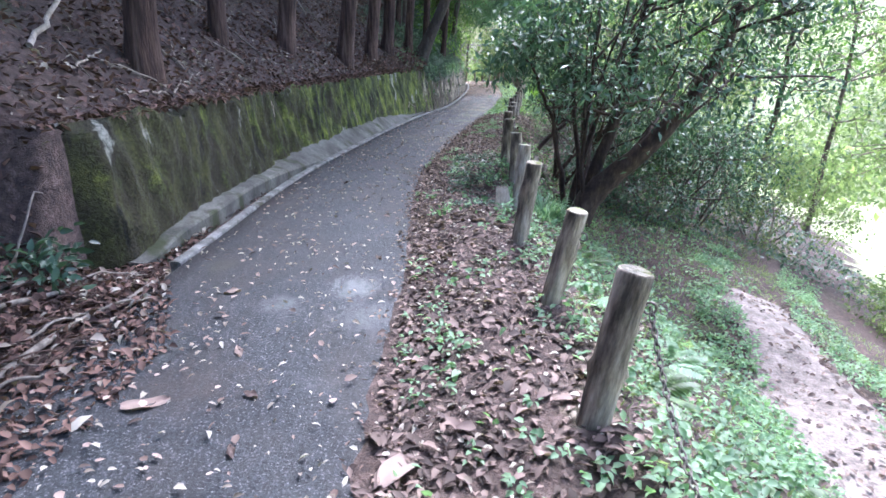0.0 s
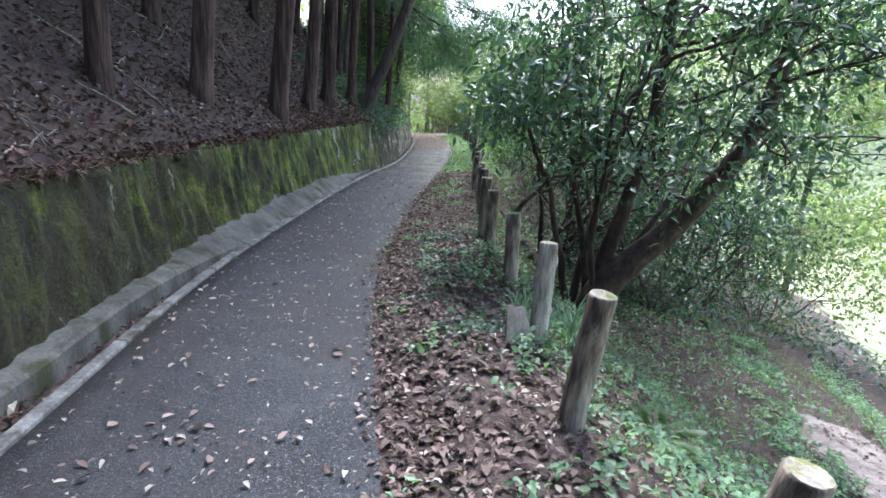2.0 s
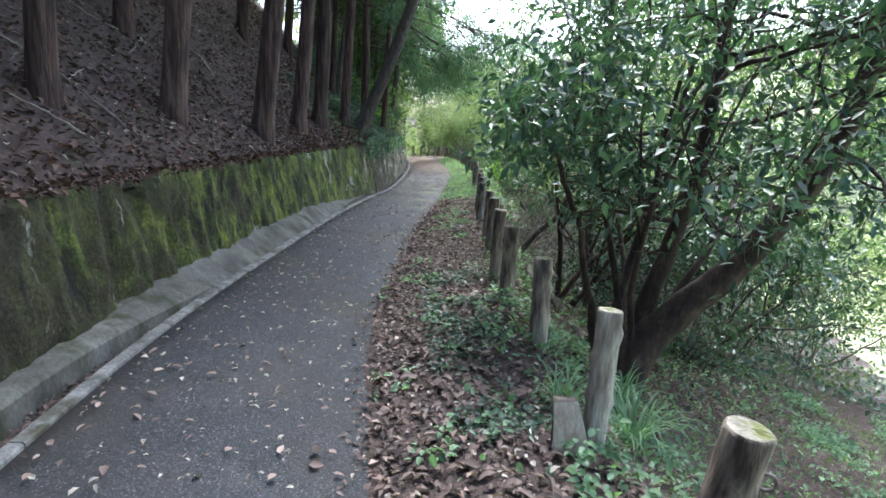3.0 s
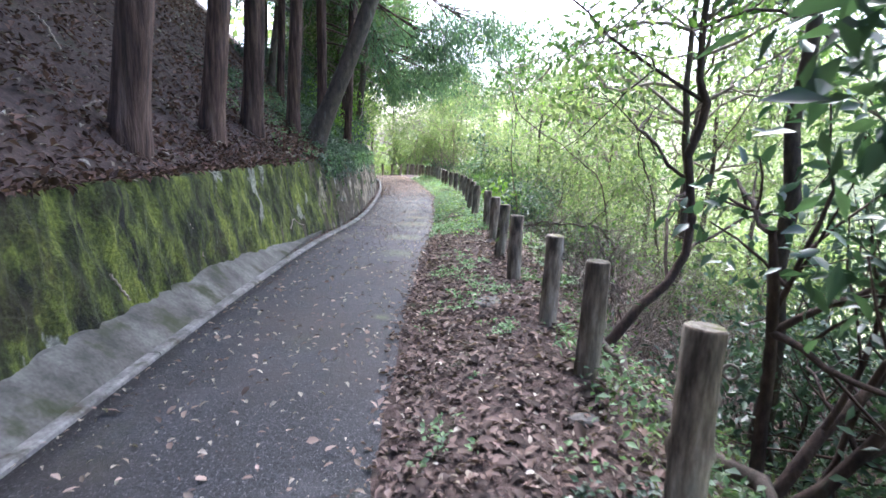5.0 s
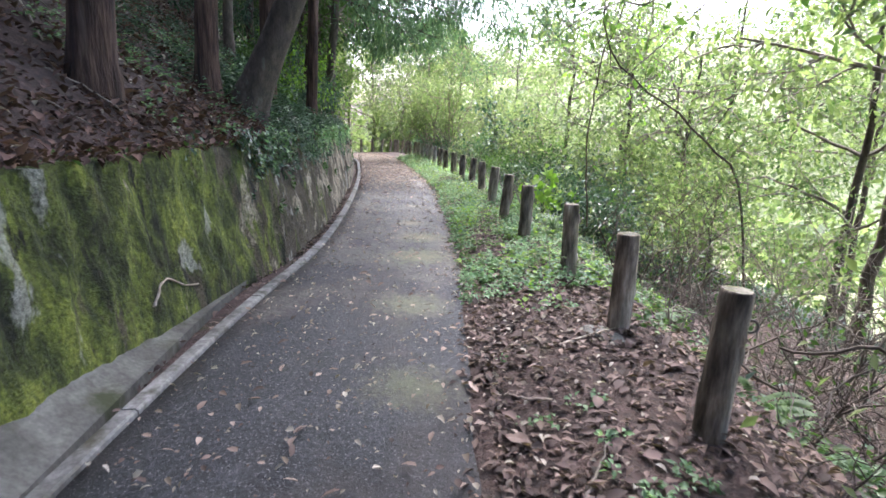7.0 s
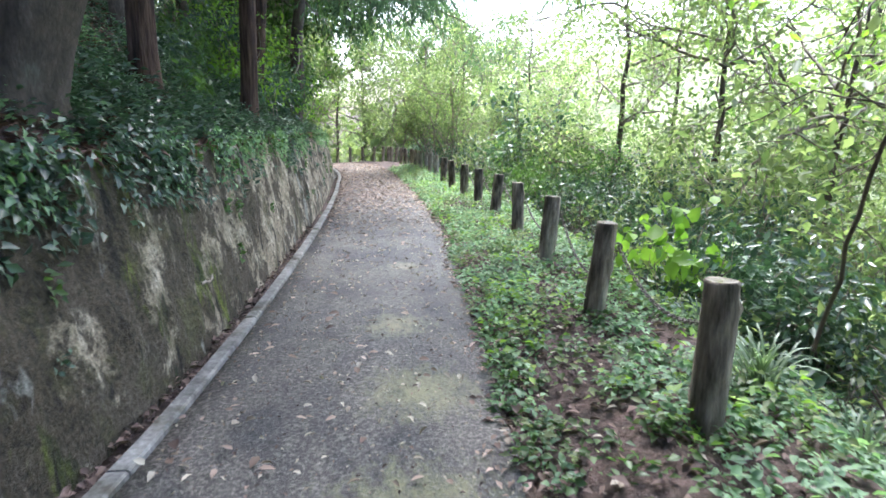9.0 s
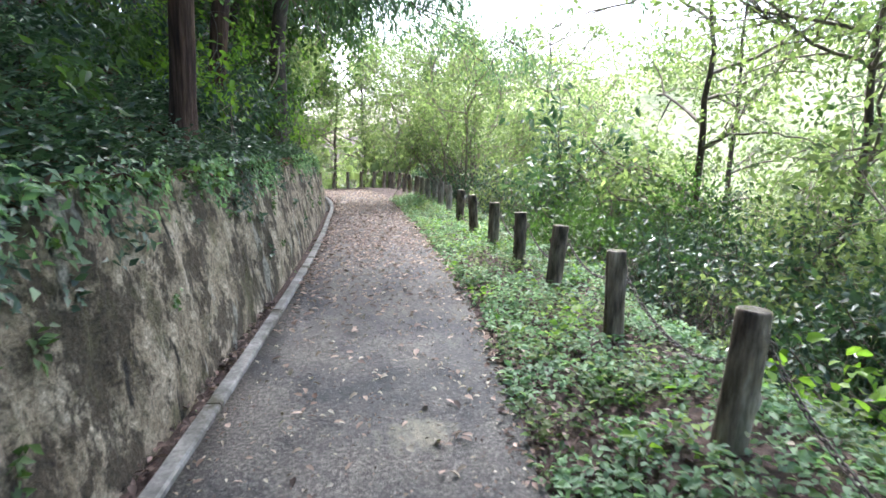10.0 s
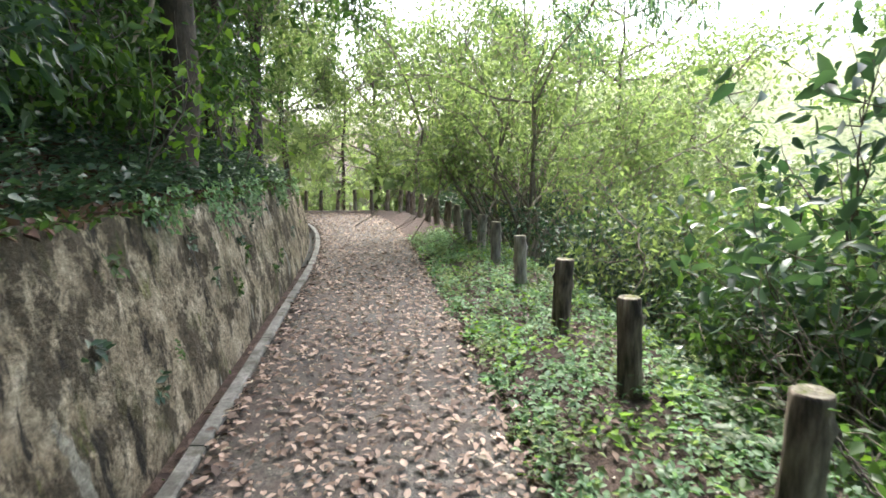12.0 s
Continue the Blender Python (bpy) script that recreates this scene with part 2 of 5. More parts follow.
M_ASPHALT = asphalt_material()
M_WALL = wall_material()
M_FOOT = surface("footing_concrete", [(0.32, (0.04, 0.04, 0.033)), (0.5, (0.085, 0.083, 0.072)), (0.7, (0.15, 0.146, 0.13))], 3.5, (1, 1, 0.6), 0.9, 40, 0.006, (0.52, (0.036, 0.042, 0.015), 2.6))
M_KERB = surface("kerb_concrete", [(0.34, (0.075, 0.072, 0.064)), (0.68, (0.25, 0.244, 0.23))], 6.0, (1, 1, 1), 0.9, 45, 0.006, (0.55, (0.06, 0.056, 0.035), 4))
M_EARTH = soil_material()
M_TRAIL = surface("trodden_earth", [(0.34, (0.115, 0.093, 0.08)), (0.66, (0.24, 0.2, 0.175))], 5.0, (1, 1, 1), 0.95, 40, 0.02, (0.56, (0.09, 0.07, 0.06), 7))
M_CEDAR = surface("cedar_bark", [(0.34, (0.014, 0.009, 0.007)), (0.5, (0.055, 0.031, 0.023)), (0.68, (0.13, 0.083, 0.062))], 16.0, (1, 1, 0.1), 0.95, 60, 0.04, (0.64, (0.1, 0.095, 0.08), 2.0), 0.2)
M_BARK = surface("smooth_bark", [(0.3, (0.03, 0.024, 0.018)), (0.6, (0.085, 0.065, 0.05)), (0.8, (0.16, 0.13, 0.1))], 12.0, (1, 1, 0.4), 0.85, 60, 0.01, (0.62, (0.13, 0.14, 0.11), 6), 0.2)
M_DARKBARK = surface("dark_evergreen_bark", [(0.32, (0.016, 0.011, 0.009)), (0.55, (0.05, 0.032, 0.024)), (0.75, (0.1, 0.07, 0.055))], 12.0, (1, 1, 0.4), 0.9, 60, 0.012, (0.64, (0.07, 0.08, 0.05), 6), 0.2)
M_TWIG = surface("twig_bark", [(0.3, (0.07, 0.057, 0.046)), (0.7, (0.25, 0.21, 0.175))], 10.0, (1, 1, 0.4), 0.9, 60, 0.004)
M_PALE = surface("bleached_twig", [(0.3, (0.2, 0.16, 0.12)), (0.7, (0.42, 0.36, 0.29))], 10.0, (1, 1, 0.4), 0.9, 60, 0.004)
M_POST = surface("weathered_post_wood", [(0.36, (0.04, 0.03, 0.023)), (0.5, (0.2, 0.162, 0.125)), (0.66, (0.44, 0.38, 0.31))], 10.0, (1, 1, 0.2), 0.9, 60, 0.02, (0.58, (0.075, 0.075, 0.05), 4), 0.3)
M_PALEPOST = surface("bleached_post_wood", [(0.34, (0.12, 0.095, 0.075)), (0.5, (0.3, 0.265, 0.22)), (0.68, (0.48, 0.44, 0.39))], 10.0, (1, 1, 0.2), 0.9, 60, 0.015, (0.62, (0.12, 0.1, 0.075), 5), 0.2)
M_CUT = surface("cut_end_grain", [(0.3, (0.09, 0.08, 0.06)), (0.7, (0.27, 0.24, 0.19))], 14.0, (1, 1, 1), 0.9, 60, 0.01, (0.5, (0.11, 0.115, 0.03), 12), 0.4)
M_CHAIN = surface("rusty_chain_steel", [(0.3, (0.05, 0.04, 0.032)), (0.7, (0.15, 0.125, 0.105))], 40.0, (1, 1, 1), 0.6, 200, 0.002)
M_STONE = surface("field_stone", [(0.3, (0.07, 0.066, 0.058)), (0.7, (0.17, 0.16, 0.14))], 8.0, (1, 1, 1), 0.9, 60, 0.006, (0.58, (0.12, 0.13, 0.05), 6))
M_DRAIN = surface("black_drain_plastic", [(0.3, (0.008, 0.008, 0.008)), (0.7, (0.02, 0.02, 0.018))], 10.0, (1, 1, 1), 0.6, 80, 0.004)

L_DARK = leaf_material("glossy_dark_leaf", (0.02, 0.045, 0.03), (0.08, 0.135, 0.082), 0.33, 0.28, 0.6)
L_MID = leaf_material("green_leaf", (0.035, 0.07, 0.022), (0.1, 0.165, 0.05), 0.45, 0.42)
L_LIGHT = leaf_material("light_green_leaf", (0.08, 0.11, 0.055), (0.2, 0.235, 0.13), 0.5, 0.55)
L_LIME = leaf_material("lime_green_leaf", (0.13, 0.23, 0.035), (0.21, 0.33, 0.055), 0.5, 0.45)
L_CEDAR = leaf_material("cedar_spray", (0.045, 0.082, 0.058), (0.115, 0.18, 0.115), 0.6, 0.42)
L_COVER = leaf_material("ground_cover_leaf", (0.085, 0.155, 0.09), (0.23, 0.34, 0.205), 0.5, 0.42)
L_SEDGE = leaf_material("sedge_blade", (0.06, 0.1, 0.05), (0.2, 0.26, 0.17), 0.5, 0.3)
L_DRY = leaf_material("dry_leaf", (0.036, 0.025, 0.022), (0.25, 0.178, 0.153), 0.75, 0.1, 0.3)
L_BANK = leaf_material("red_brown_dead_leaf", (0.03, 0.017, 0.0135), (0.215, 0.13, 0.103), 0.8, 0.08, 0.3)
L_PALE = leaf_material("bleached_dry_leaf", (0.17, 0.13, 0.1), (0.5, 0.45, 0.38), 0.75, 0.1, 0.3)
L_RED = leaf_material("rust_brown_leaf", (0.13, 0.085, 0.07), (0.5, 0.38, 0.325), 0.75, 0.1, 0.3)


# the plan: how the path runs
def spline(ys, xs):
    ys, xs = np.array(ys, float), np.array(xs, float)
    m = np.gradient(xs, ys)

    def f(y):
        y = np.clip(np.asarray(y, float), ys[0], ys[-1])
        k = np.clip(np.searchsorted(ys, y) - 1, 0, len(ys) - 2)
        h = ys[k + 1] - ys[k]
        t = (y - ys[k]) / h
        return (2 * t**3 - 3 * t**2 + 1) * xs[k] + (t**3 - 2 * t**2 + t) * h * m[k] + (-2 * t**3 + 3 * t**2) * xs[k + 1] + (t**3 - t**2) * h * m[k + 1]

    return f


left_edge = spline([-60, 0, 5, 8, 11.5, 15, 17, 19, 21, 23, 25.5, 28, 31, 34, 36, 38, 40, 42, 45, 47, 50, 60, 400], [-1.9, -1.8, -1.8, -1.82, -1.52, -1.1, -0.77, -0.36, -0.13, 0.02, 0.16, 0.25, 0.28, 0.27, 0.15, -0.1, -0.6, -1.5, -4.0, -6.3, -10.5, -26, -26])
right_edge = spline([-60, 0, 4, 6, 8.5, 11.5, 15, 18, 20, 22, 24.7, 28, 31, 35, 40, 43, 45, 47, 49, 52, 60, 400], [0.2, 0.2, 0.12, -0.02, -0.15, 0.12, 0.58, 1.07, 1.32, 1.52, 1.79, 1.85, 1.88, 1.85, 1.5, 0.95, -0.3, -2.0, -3.8, -7.5, -18, -18])
level = spline([-60, 0, 36, 40, 43, 47, 60, 120, 400], [0, 0, 0, -0.05, -0.18, -0.45, -1.6, -6, -6])
wall_height = spline([-60, 4, 8, 16, 30, 36, 400], [1.11, 1.11, 1.1, 1.14, 1.16, 1.11, 1.11])
BATTER = 0.2


def ramp(a, b, v):
    t = np.clip((np.asarray(v, float) - a) / (b - a), 0, 1)
    return t * t * (3 - 2 * t)


def wall_in(y):
    """How far the foot of the wall stands behind the asphalt."""
    return 0.36 - 0.14 * ramp(17, 20, y)


def hill(y, d):
    """Height of the bank at d metres left of the asphalt, above the path."""
    top = wall_height(y)
    brow = wall_in(y) + BATTER * top
    walled = np.where(d < brow + 0.08, -0.06, top - 0.03 + 0.2 * np.clip(d - brow - 0.08, 0, 0.3) + 0.75 * np.clip(d - brow - 0.33, 0, 34) + 0.3 * np.clip(d - 3.6, 0, 25))
    open_bank = 0.12 * ramp(0, 0.5, d) + 0.25 * np.clip(d - 0.4, 0, 0.9) + np.clip(d - 1.3, 0, 8) * 0.85 + 0.75 * np.clip(d - 9.3, 0, 25)
    w = ramp(4.05, 4.4, y)
    return walled * w + open_bank * (1 - w)


def valley(y, d):
    """Height of the verge and the slope at d metres right of the asphalt, above the path."""
    z = 0.1 * ramp(0.0, 0.6, d) - 0.62 * np.clip(d - 1.15, 0, 1.75) - 0.06 * np.clip(d - 2.9, 0, 1.1) - 0.38 * np.clip(d - 4.0, 0, 18) - 0.02 * np.clip(d - 22, 0, 400) + 0.5 * np.clip(d - 36, 0, 50)
    return z


def ground(x, y):
    x, y = np.asarray(x, float), np.asarray(y, float)
    l, r = left_edge(y), right_edge(y)
    return level(y) + np.where(x < l, hill(y, l - x), np.where(x > r, valley(y, x - r), -0.03))


# mesh helpers
def mesh_object(name, verts, faces, mat, parent=None, smooth=True):
    me = bpy.data.meshes.new(name)
    me.from_pydata([tuple(v) for v in verts], [], [tuple(f) for f in faces])
    me.materials.append(mat)
    if smooth:
        me.shade_smooth()
    ob = new(name, me)
    ob.parent = parent
    return ob


def big_mesh(name, verts, faces, mat, parent=None, smooth=False):
    """The same from arrays; all faces have the same number of corners."""
    verts, faces = np.asarray(verts, np.float32).reshape(-1, 3), np.asarray(faces, np.int32)
    n, k = faces.shape
    me = bpy.data.meshes.new(name)
    me.vertices.add(len(verts))
    me.vertices.foreach_set("co", verts.ravel())
    me.loops.add(n * k)
    me.loops.foreach_set("vertex_index", faces.ravel())
    me.polygons.add(n)
    me.polygons.foreach_set("loop_start", np.arange(n, dtype=np.int32) * k)
    me.update(calc_edges=True)
    me.materials.append(mat)
    if smooth:
        me.shade_smooth()
    ob = new(name, me)
    ob.parent = parent
    return ob


def sheet(name, grid, mat, parent=None, ends=False):
    """A mesh from an array of rows by columns by xyz; ends: close the first and last row."""
    n, m = grid.shape[:2]
    k = np.arange(n * m).reshape(n, m)
    faces = np.stack([k[:-1, :-1], k[:-1, 1:], k[1:, 1:], k[1:, :-1]], -1).reshape(-1, 4).tolist()
    if ends:
        faces += [k[0].tolist(), k[-1][::-1].tolist()]
    return mesh_object(name, grid.reshape(-1, 3), faces, mat, parent)


def empty(name, place, label="", category="", group="", kind=""):
    ob = new(name)
    ob.location = place
    return tagged(ob, label, category, group, kind)


def unit(v):
    return v / np.maximum(np.linalg.norm(v, axis=-1, keepdims=True), 1e-9)


def tubes(lines, most=6):
    """Round limbs along polylines of (points, radii): the vertices and quads of all of them."""
    vs, fs, base = [], [], 0
    for pts, rad in lines:
        sides = most if rad[0] > 0.012 or len(pts) > 7 else 3
        ring = np.arange(sides) * 2 * math.pi / sides
        pts, rad = np.asarray(pts, float), np.asarray(rad, float)
        tan = unit(np.gradient(pts, axis=0))
        side = unit(np.cross(tan, np.array([0.31, 0.17, 0.93]) if abs(tan[0][2]) < 0.9 else np.array([1.0, 0.2, 0.1])))
        up = np.cross(side, tan)
        v = pts[:, None] + rad[:, None, None] * (np.cos(ring)[None, :, None] * side[:, None] + np.sin(ring)[None, :, None] * up[:, None])
        k = base + np.arange(len(pts) * sides).reshape(len(pts), sides)
        k2 = np.roll(k, -1, 1)
        vs.append(v.reshape(-1, 3))
        fs.append(np.stack([k[:-1], k2[:-1], k2[1:], k[1:]], -1).reshape(-1, 4))
        base += v.shape[0] * sides
    return np.concatenate(vs), np.concatenate(fs)


def leaf_arrays(P, D, N, L, W, broad=False, curl=0.15):
    """Leaves from base P along D with face normal N, length L and width W."""
    D = unit(D)
    S = unit(np.cross(D, N))
    N = np.cross(S, D)
    L, W = np.broadcast_to(L, len(P))[:, None], np.broadcast_to(W, len(P))[:, None]
    if not broad:
        v = np.stack([P, P + 0.45 * L * D + 0.5 * W * S + curl * W * N, P + L * D - curl * 0.6 * L * N, P + 0.45 * L * D - 0.5 * W * S + curl * W * N], 1)
        f = np.array([[0, 1, 2], [0, 2, 3]])
        k = 4
    else:
        v = np.stack([P, P + 0.28 * L * D + 0.46 * W * S + curl * W * N, P + 0.3 * L * D, P + 0.28 * L * D - 0.46 * W * S + curl * W * N,
                      P + 0.66 * L * D + 0.38 * W * S + curl * 0.5 * W * N, P + 0.68 * L * D - 0.05 * L * N, P + 0.66 * L * D - 0.38 * W * S + curl * 0.5 * W * N, P + L * D - curl * L * N], 1)
        f = np.array([[0, 1, 2], [0, 2, 3], [1, 4, 5], [1, 5, 2], [2, 5, 6], [2, 6, 3], [4, 7, 5], [5, 7, 6]])
        k = 8
    faces = (np.arange(len(P)) * k)[:, None, None] + f[None]
    return v.reshape(-1, 3), faces.reshape(-1, 3)


def foliage(name, ends, per, spread, size, mat, rng, parent=None, aspect=0.45, droop=0.25, broad=False, flat=0.7):
    """A crown: many single leaves in loose clumps round the twig ends."""
    ends = np.asarray(ends, float)
    n = len(ends) * per
    c = np.repeat(ends, per, 0)
    off = rng.normal(size=(n, 3)) * spread * np.array([1, 1, 0.75])
    P = c + off
    D = unit(unit(off) * 0.7 + rng.normal(size=(n, 3)) * 0.6 + np.array([0, 0, -droop]))
    N = unit(np.array([0, 0, 1.0]) * flat + rng.normal(size=(n, 3)) * 0.55)
    L = size * rng.uniform(0.65, 1.35, n)
    v, f = leaf_arrays(P, D, N, L, L * aspect, broad)
    return big_mesh(name, v, f, mat, parent)


def grow(rng, start, way, length, radius, level, wander=0.25, split=(3, 5), lift=0.1, angle=0.8, shrink=0.6):
    """A branching limb: its polylines with radii, and the points where leaves sit."""
    n = 6 if level else 3
    pts, d = [np.array(start, float)], unit(np.array(way, float))
    for i in range(n):
        d = unit(d + rng.normal(size=3) * wander + np.array([0, 0, lift]))
        pts.append(pts[-1] + d * length / n)
    lines, ends = [(np.array(pts), np.linspace(radius, radius * 0.45, n + 1))], []
    if level == 0:
        return lines, [pts[k] for k in (1, 2, 3)]
    for k in range(rng.integers(*split) + 1):
        i = rng.integers(2, n + 1)
        out = unit(unit(pts[i] - pts[i - 1]) + angle * rng.normal(size=3))
        a, b = grow(rng, pts[i], out, length * shrink * rng.uniform(0.7, 1.2), radius * 0.5, level - 1, wander, split, lift, angle, shrink)
        lines += a
        ends += b
    return lines, ends


# the large structure
rows_y = np.concatenate([np.linspace(-60, -4, 12), np.arange(-3.5, 53, 0.12), np.linspace(53.5, 80, 40), np.linspace(85, 400, 12)])


def rough_ground(x, y):
    """The ground with its hummocks, which fade out under the path."""
    x, y = np.asarray(x, float), np.asarray(y, float)
    l, r = left_edge(y), right_edge(y)
    off = np.maximum(np.maximum(l - 1.0 - x, x - r - 0.15), 0)
    lump = np.array([noise.noise((a * 0.9, b * 0.9, 0)) * 0.12 + noise.noise((a * 3.1, b * 3.1, 4)) * 0.05 for a, b in zip(x.ravel(), y.ravel())]).reshape(x.shape)
    calm = 1 - 0.75 * ramp(12, 15, y) * (1 - ramp(1.0, 1.6, x - r)) * (x > r)
    return ground(x, y) + lump * np.clip(off / 0.6, 0, 1) * calm


def build_ground():
    dl = np.concatenate([[-150, -60, -30, -20, -15], np.linspace(-12, -2.2, 50), np.linspace(-2.0, -0.01, 24)])
    dr = np.concatenate([np.linspace(0.01, 5, 56), np.linspace(5.3, 14, 24), [20, 30, 36, 45, 60, 75, 90, 150]])
    grid = []
    for y in rows_y:
        xs = np.concatenate([left_edge(y) + dl, right_edge(y) + dr])
        grid.append(np.stack([xs, np.full(len(xs), y), rough_ground(xs, np.full(len(xs), y))], -1))
    tagged(sheet("ground", np.array(grid), M_EARTH), "brown leaf-strewn forest soil on a valley slope", "ground", kind="structure")


def build_path():
    grid = []
    for y in rows_y[(rows_y > -20)]:
        l, r, z = float(left_edge(y)), float(right_edge(y)), float(level(y))
        r += 0.04 * noise.noise((0, y * 2.5, 7)) + 0.04 * noise.noise((0, y * 9, 3))
        row = [(l, y, z - 0.1), (l, y, z)]
        row += [(l + (r - l) * k / 10, y, z + 0.014 * math.sin(math.pi * k / 10) + 0.005 * noise.noise((k * 0.4, y * 0.8, 1))) for k in range(1, 10)]
        row += [(r, y, z - 0.004), (r + 0.03, y, z - 0.1)]
        grid.append(row)
    tagged(sheet("road", np.array(grid), M_ASPHALT), "worn grey asphalt footpath strewn with leaves", "path", kind="structure")


def flat(ob):
    ob.data.shade_flat()
    return ob


def build_wall():
    """The battered retaining wall, its lighter footing and the narrow kerb in front."""
    grid, foot = [], []
    for y in np.arange(4.15, 47, 0.05):
        l, z, h = float(left_edge(y)), float(level(y)), float(wall_height(y))
        back = 1.3 * (1 - float(ramp(4.0, 4.9, y))) ** 2
        inn = float(wall_in(y))
        row = [(l - inn + 0.03 - back, y, z - 0.25)]
        for k in range(23):
            s = k / 22
            d = inn + BATTER * h * s
            amp = min(1, 4 * s + 0.15)
            ridge = abs(noise.noise((y * 3.4, s * 1.8, 5))) * (1 - 0.85 * float(ramp(15, 20, y)))
            p = amp * (0.05 * noise.noise((y * 1.1, s * 1.2, 2)) + 0.035 - 0.11 * ridge + 0.03 * noise.noise((y * 9, s * 4, 9)) + 0.018 * noise.noise((y * 21, s * 14, 4))) - back
            row.append((l - d + p, y, z + h * s + (0.12 * noise.noise((y * 1.4, 3, 3)) + 0.05 * noise.noise((y * 5, 3, 3)) if k == 22 else 0)))
        row += [(l - inn - 0.1 - BATTER * h - back, y, z + h + 0.02), (l - inn - 0.35 - BATTER * h - back, y, z + h - 0.05), (l - inn - 0.35 - BATTER * h - back, y, z - 0.25)]
        grid.append(row)
        if 4.6 < y < 18.6:
            gone, sloped = float(ramp(14, 18.4, y)), float(ramp(7.0, 10.0, y))
            t = (0.13 + 0.06 * sloped + 0.025 * noise.noise((y * 0.9, 1, 1)) + 0.003 * noise.noise((y * 5, 1, 4))) * float(ramp(4.5, 5.4, y)) * (1 - gone) + 0.015 - 0.05 * gone
            out = 0.1 + 0.24 * gone + 0.13 * (1 - float(ramp(6.5, 10.0, y)))
            l -= back
            foot.append([(l - out, y, z - 0.1), (l - out - 0.004, y, z + t * 0.66 * (1 - sloped) + 0.006), (l - out - 0.022 - 0.1 * sloped, y, z + t * (0.82 - 0.37 * sloped) + 0.006), (l - 0.4, y, z + t + 0.008), (l - 0.52, y, z + t + 0.02), (l - 0.52, y, z - 0.1)])
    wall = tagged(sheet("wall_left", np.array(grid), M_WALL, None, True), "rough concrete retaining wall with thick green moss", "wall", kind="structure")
    flat(sheet("footing", np.array(foot), M_FOOT, wall, True))["label"] = "pale bare concrete footing"
    # kerb stones, laid end to end with narrow joints
    kerb = empty("kerb", (0, 0, 0), "narrow chipped concrete kerb beside the gutter", "kerb", kind="structure")
    y = 4.7
    while y < 46:
        n = 1.8
        g = []
        for t in np.linspace(y, y + n - 0.012, 9):
            l, z = float(left_edge(t)), float(level(t))
            w = 0.004 * noise.noise((t * 6, 2, 2))
            g.append([(l - 0.09, t, z - 0.1), (l - 0.09 + w, t, z + 0.022), (l - 0.08 + w, t, z + 0.032), (l - 0.015 - w, t, z + 0.03 + w), (l - 0.004 - w, t, z + 0.018), (l - 0.002, t, z - 0.1)])
        flat(sheet("kerb_stone", np.array(g), M_KERB, kerb, True))
        y += n


def build_trail():
    cx = spline([-8, 1, 4.1, 5.8, 7.5, 9.5, 12], [2.6, 2.95, 3.35, 3.8, 4.25, 5.3, 7.2])
    g = []
    for y in np.arange(-8, 7.5, 0.2):
        c, w = float(cx(y)), 0.42 + 0.1 * noise.noise((y, 2, 8))
        xs = np.array([c - w - 0.1, c - w, c - w / 2, c, c + w / 2, c + w, c + w + 0.1])
        z = rough_ground(xs, np.full(7, y)) + np.array([-0.05, 0.012, 0.02, 0.022, 0.02, 0.012, -0.05])
        g.append(np.stack([xs, np.full(7, y), z], -1))
    tagged(sheet("trail", np.array(g), M_TRAIL), "bare trodden earth trail below the fence", "path", kind="structure")


build_ground()
build_path()
build_wall()
build_trail()

# the fence: round posts with a slack chain
fence_off = spline([0, 2.6, 4.0, 5.2, 7.7, 9.8, 12.2, 14, 17.3, 18.85, 20.2, 23, 25.3, 27, 30.7, 34, 40, 45, 80], [0.92, 0.94, 0.99, 0.95, 1.22, 1.15, 1.11, 1.0, 0.88, 0.72, 0.72, 0.74, 0.68, 0.68, 0.74, 0.8, 0.75, 0.9, 1.0])
POST_Y = [1.35, 2.66, 3.98, 5.22, 6.32, 7.78, 8.85, 9.8, 11.1, 12.22, 13.6, 14.8, 16.05, 17.36, 18.85, 20.25, 21.7, 23.1, 24.45, 25.6, 26.9, 28.2, 29.45, 30.9, 32.3]
y = 33.4
while y < 53:
    POST_Y.append(round(y, 2))
    slope = float(right_edge(y + 0.1) - right_edge(y - 0.1)) / 0.2
    y += 1.0 / math.hypot(1, slope)
LEAN = {2.66: 9, 3.98: 9, 5.22: 6, 6.32: 6, 9.8: 3, 11.1: 2, 14.8: 3, 16.05: 1, 18.85: 3, 20.25: 4, 25.6: 1}


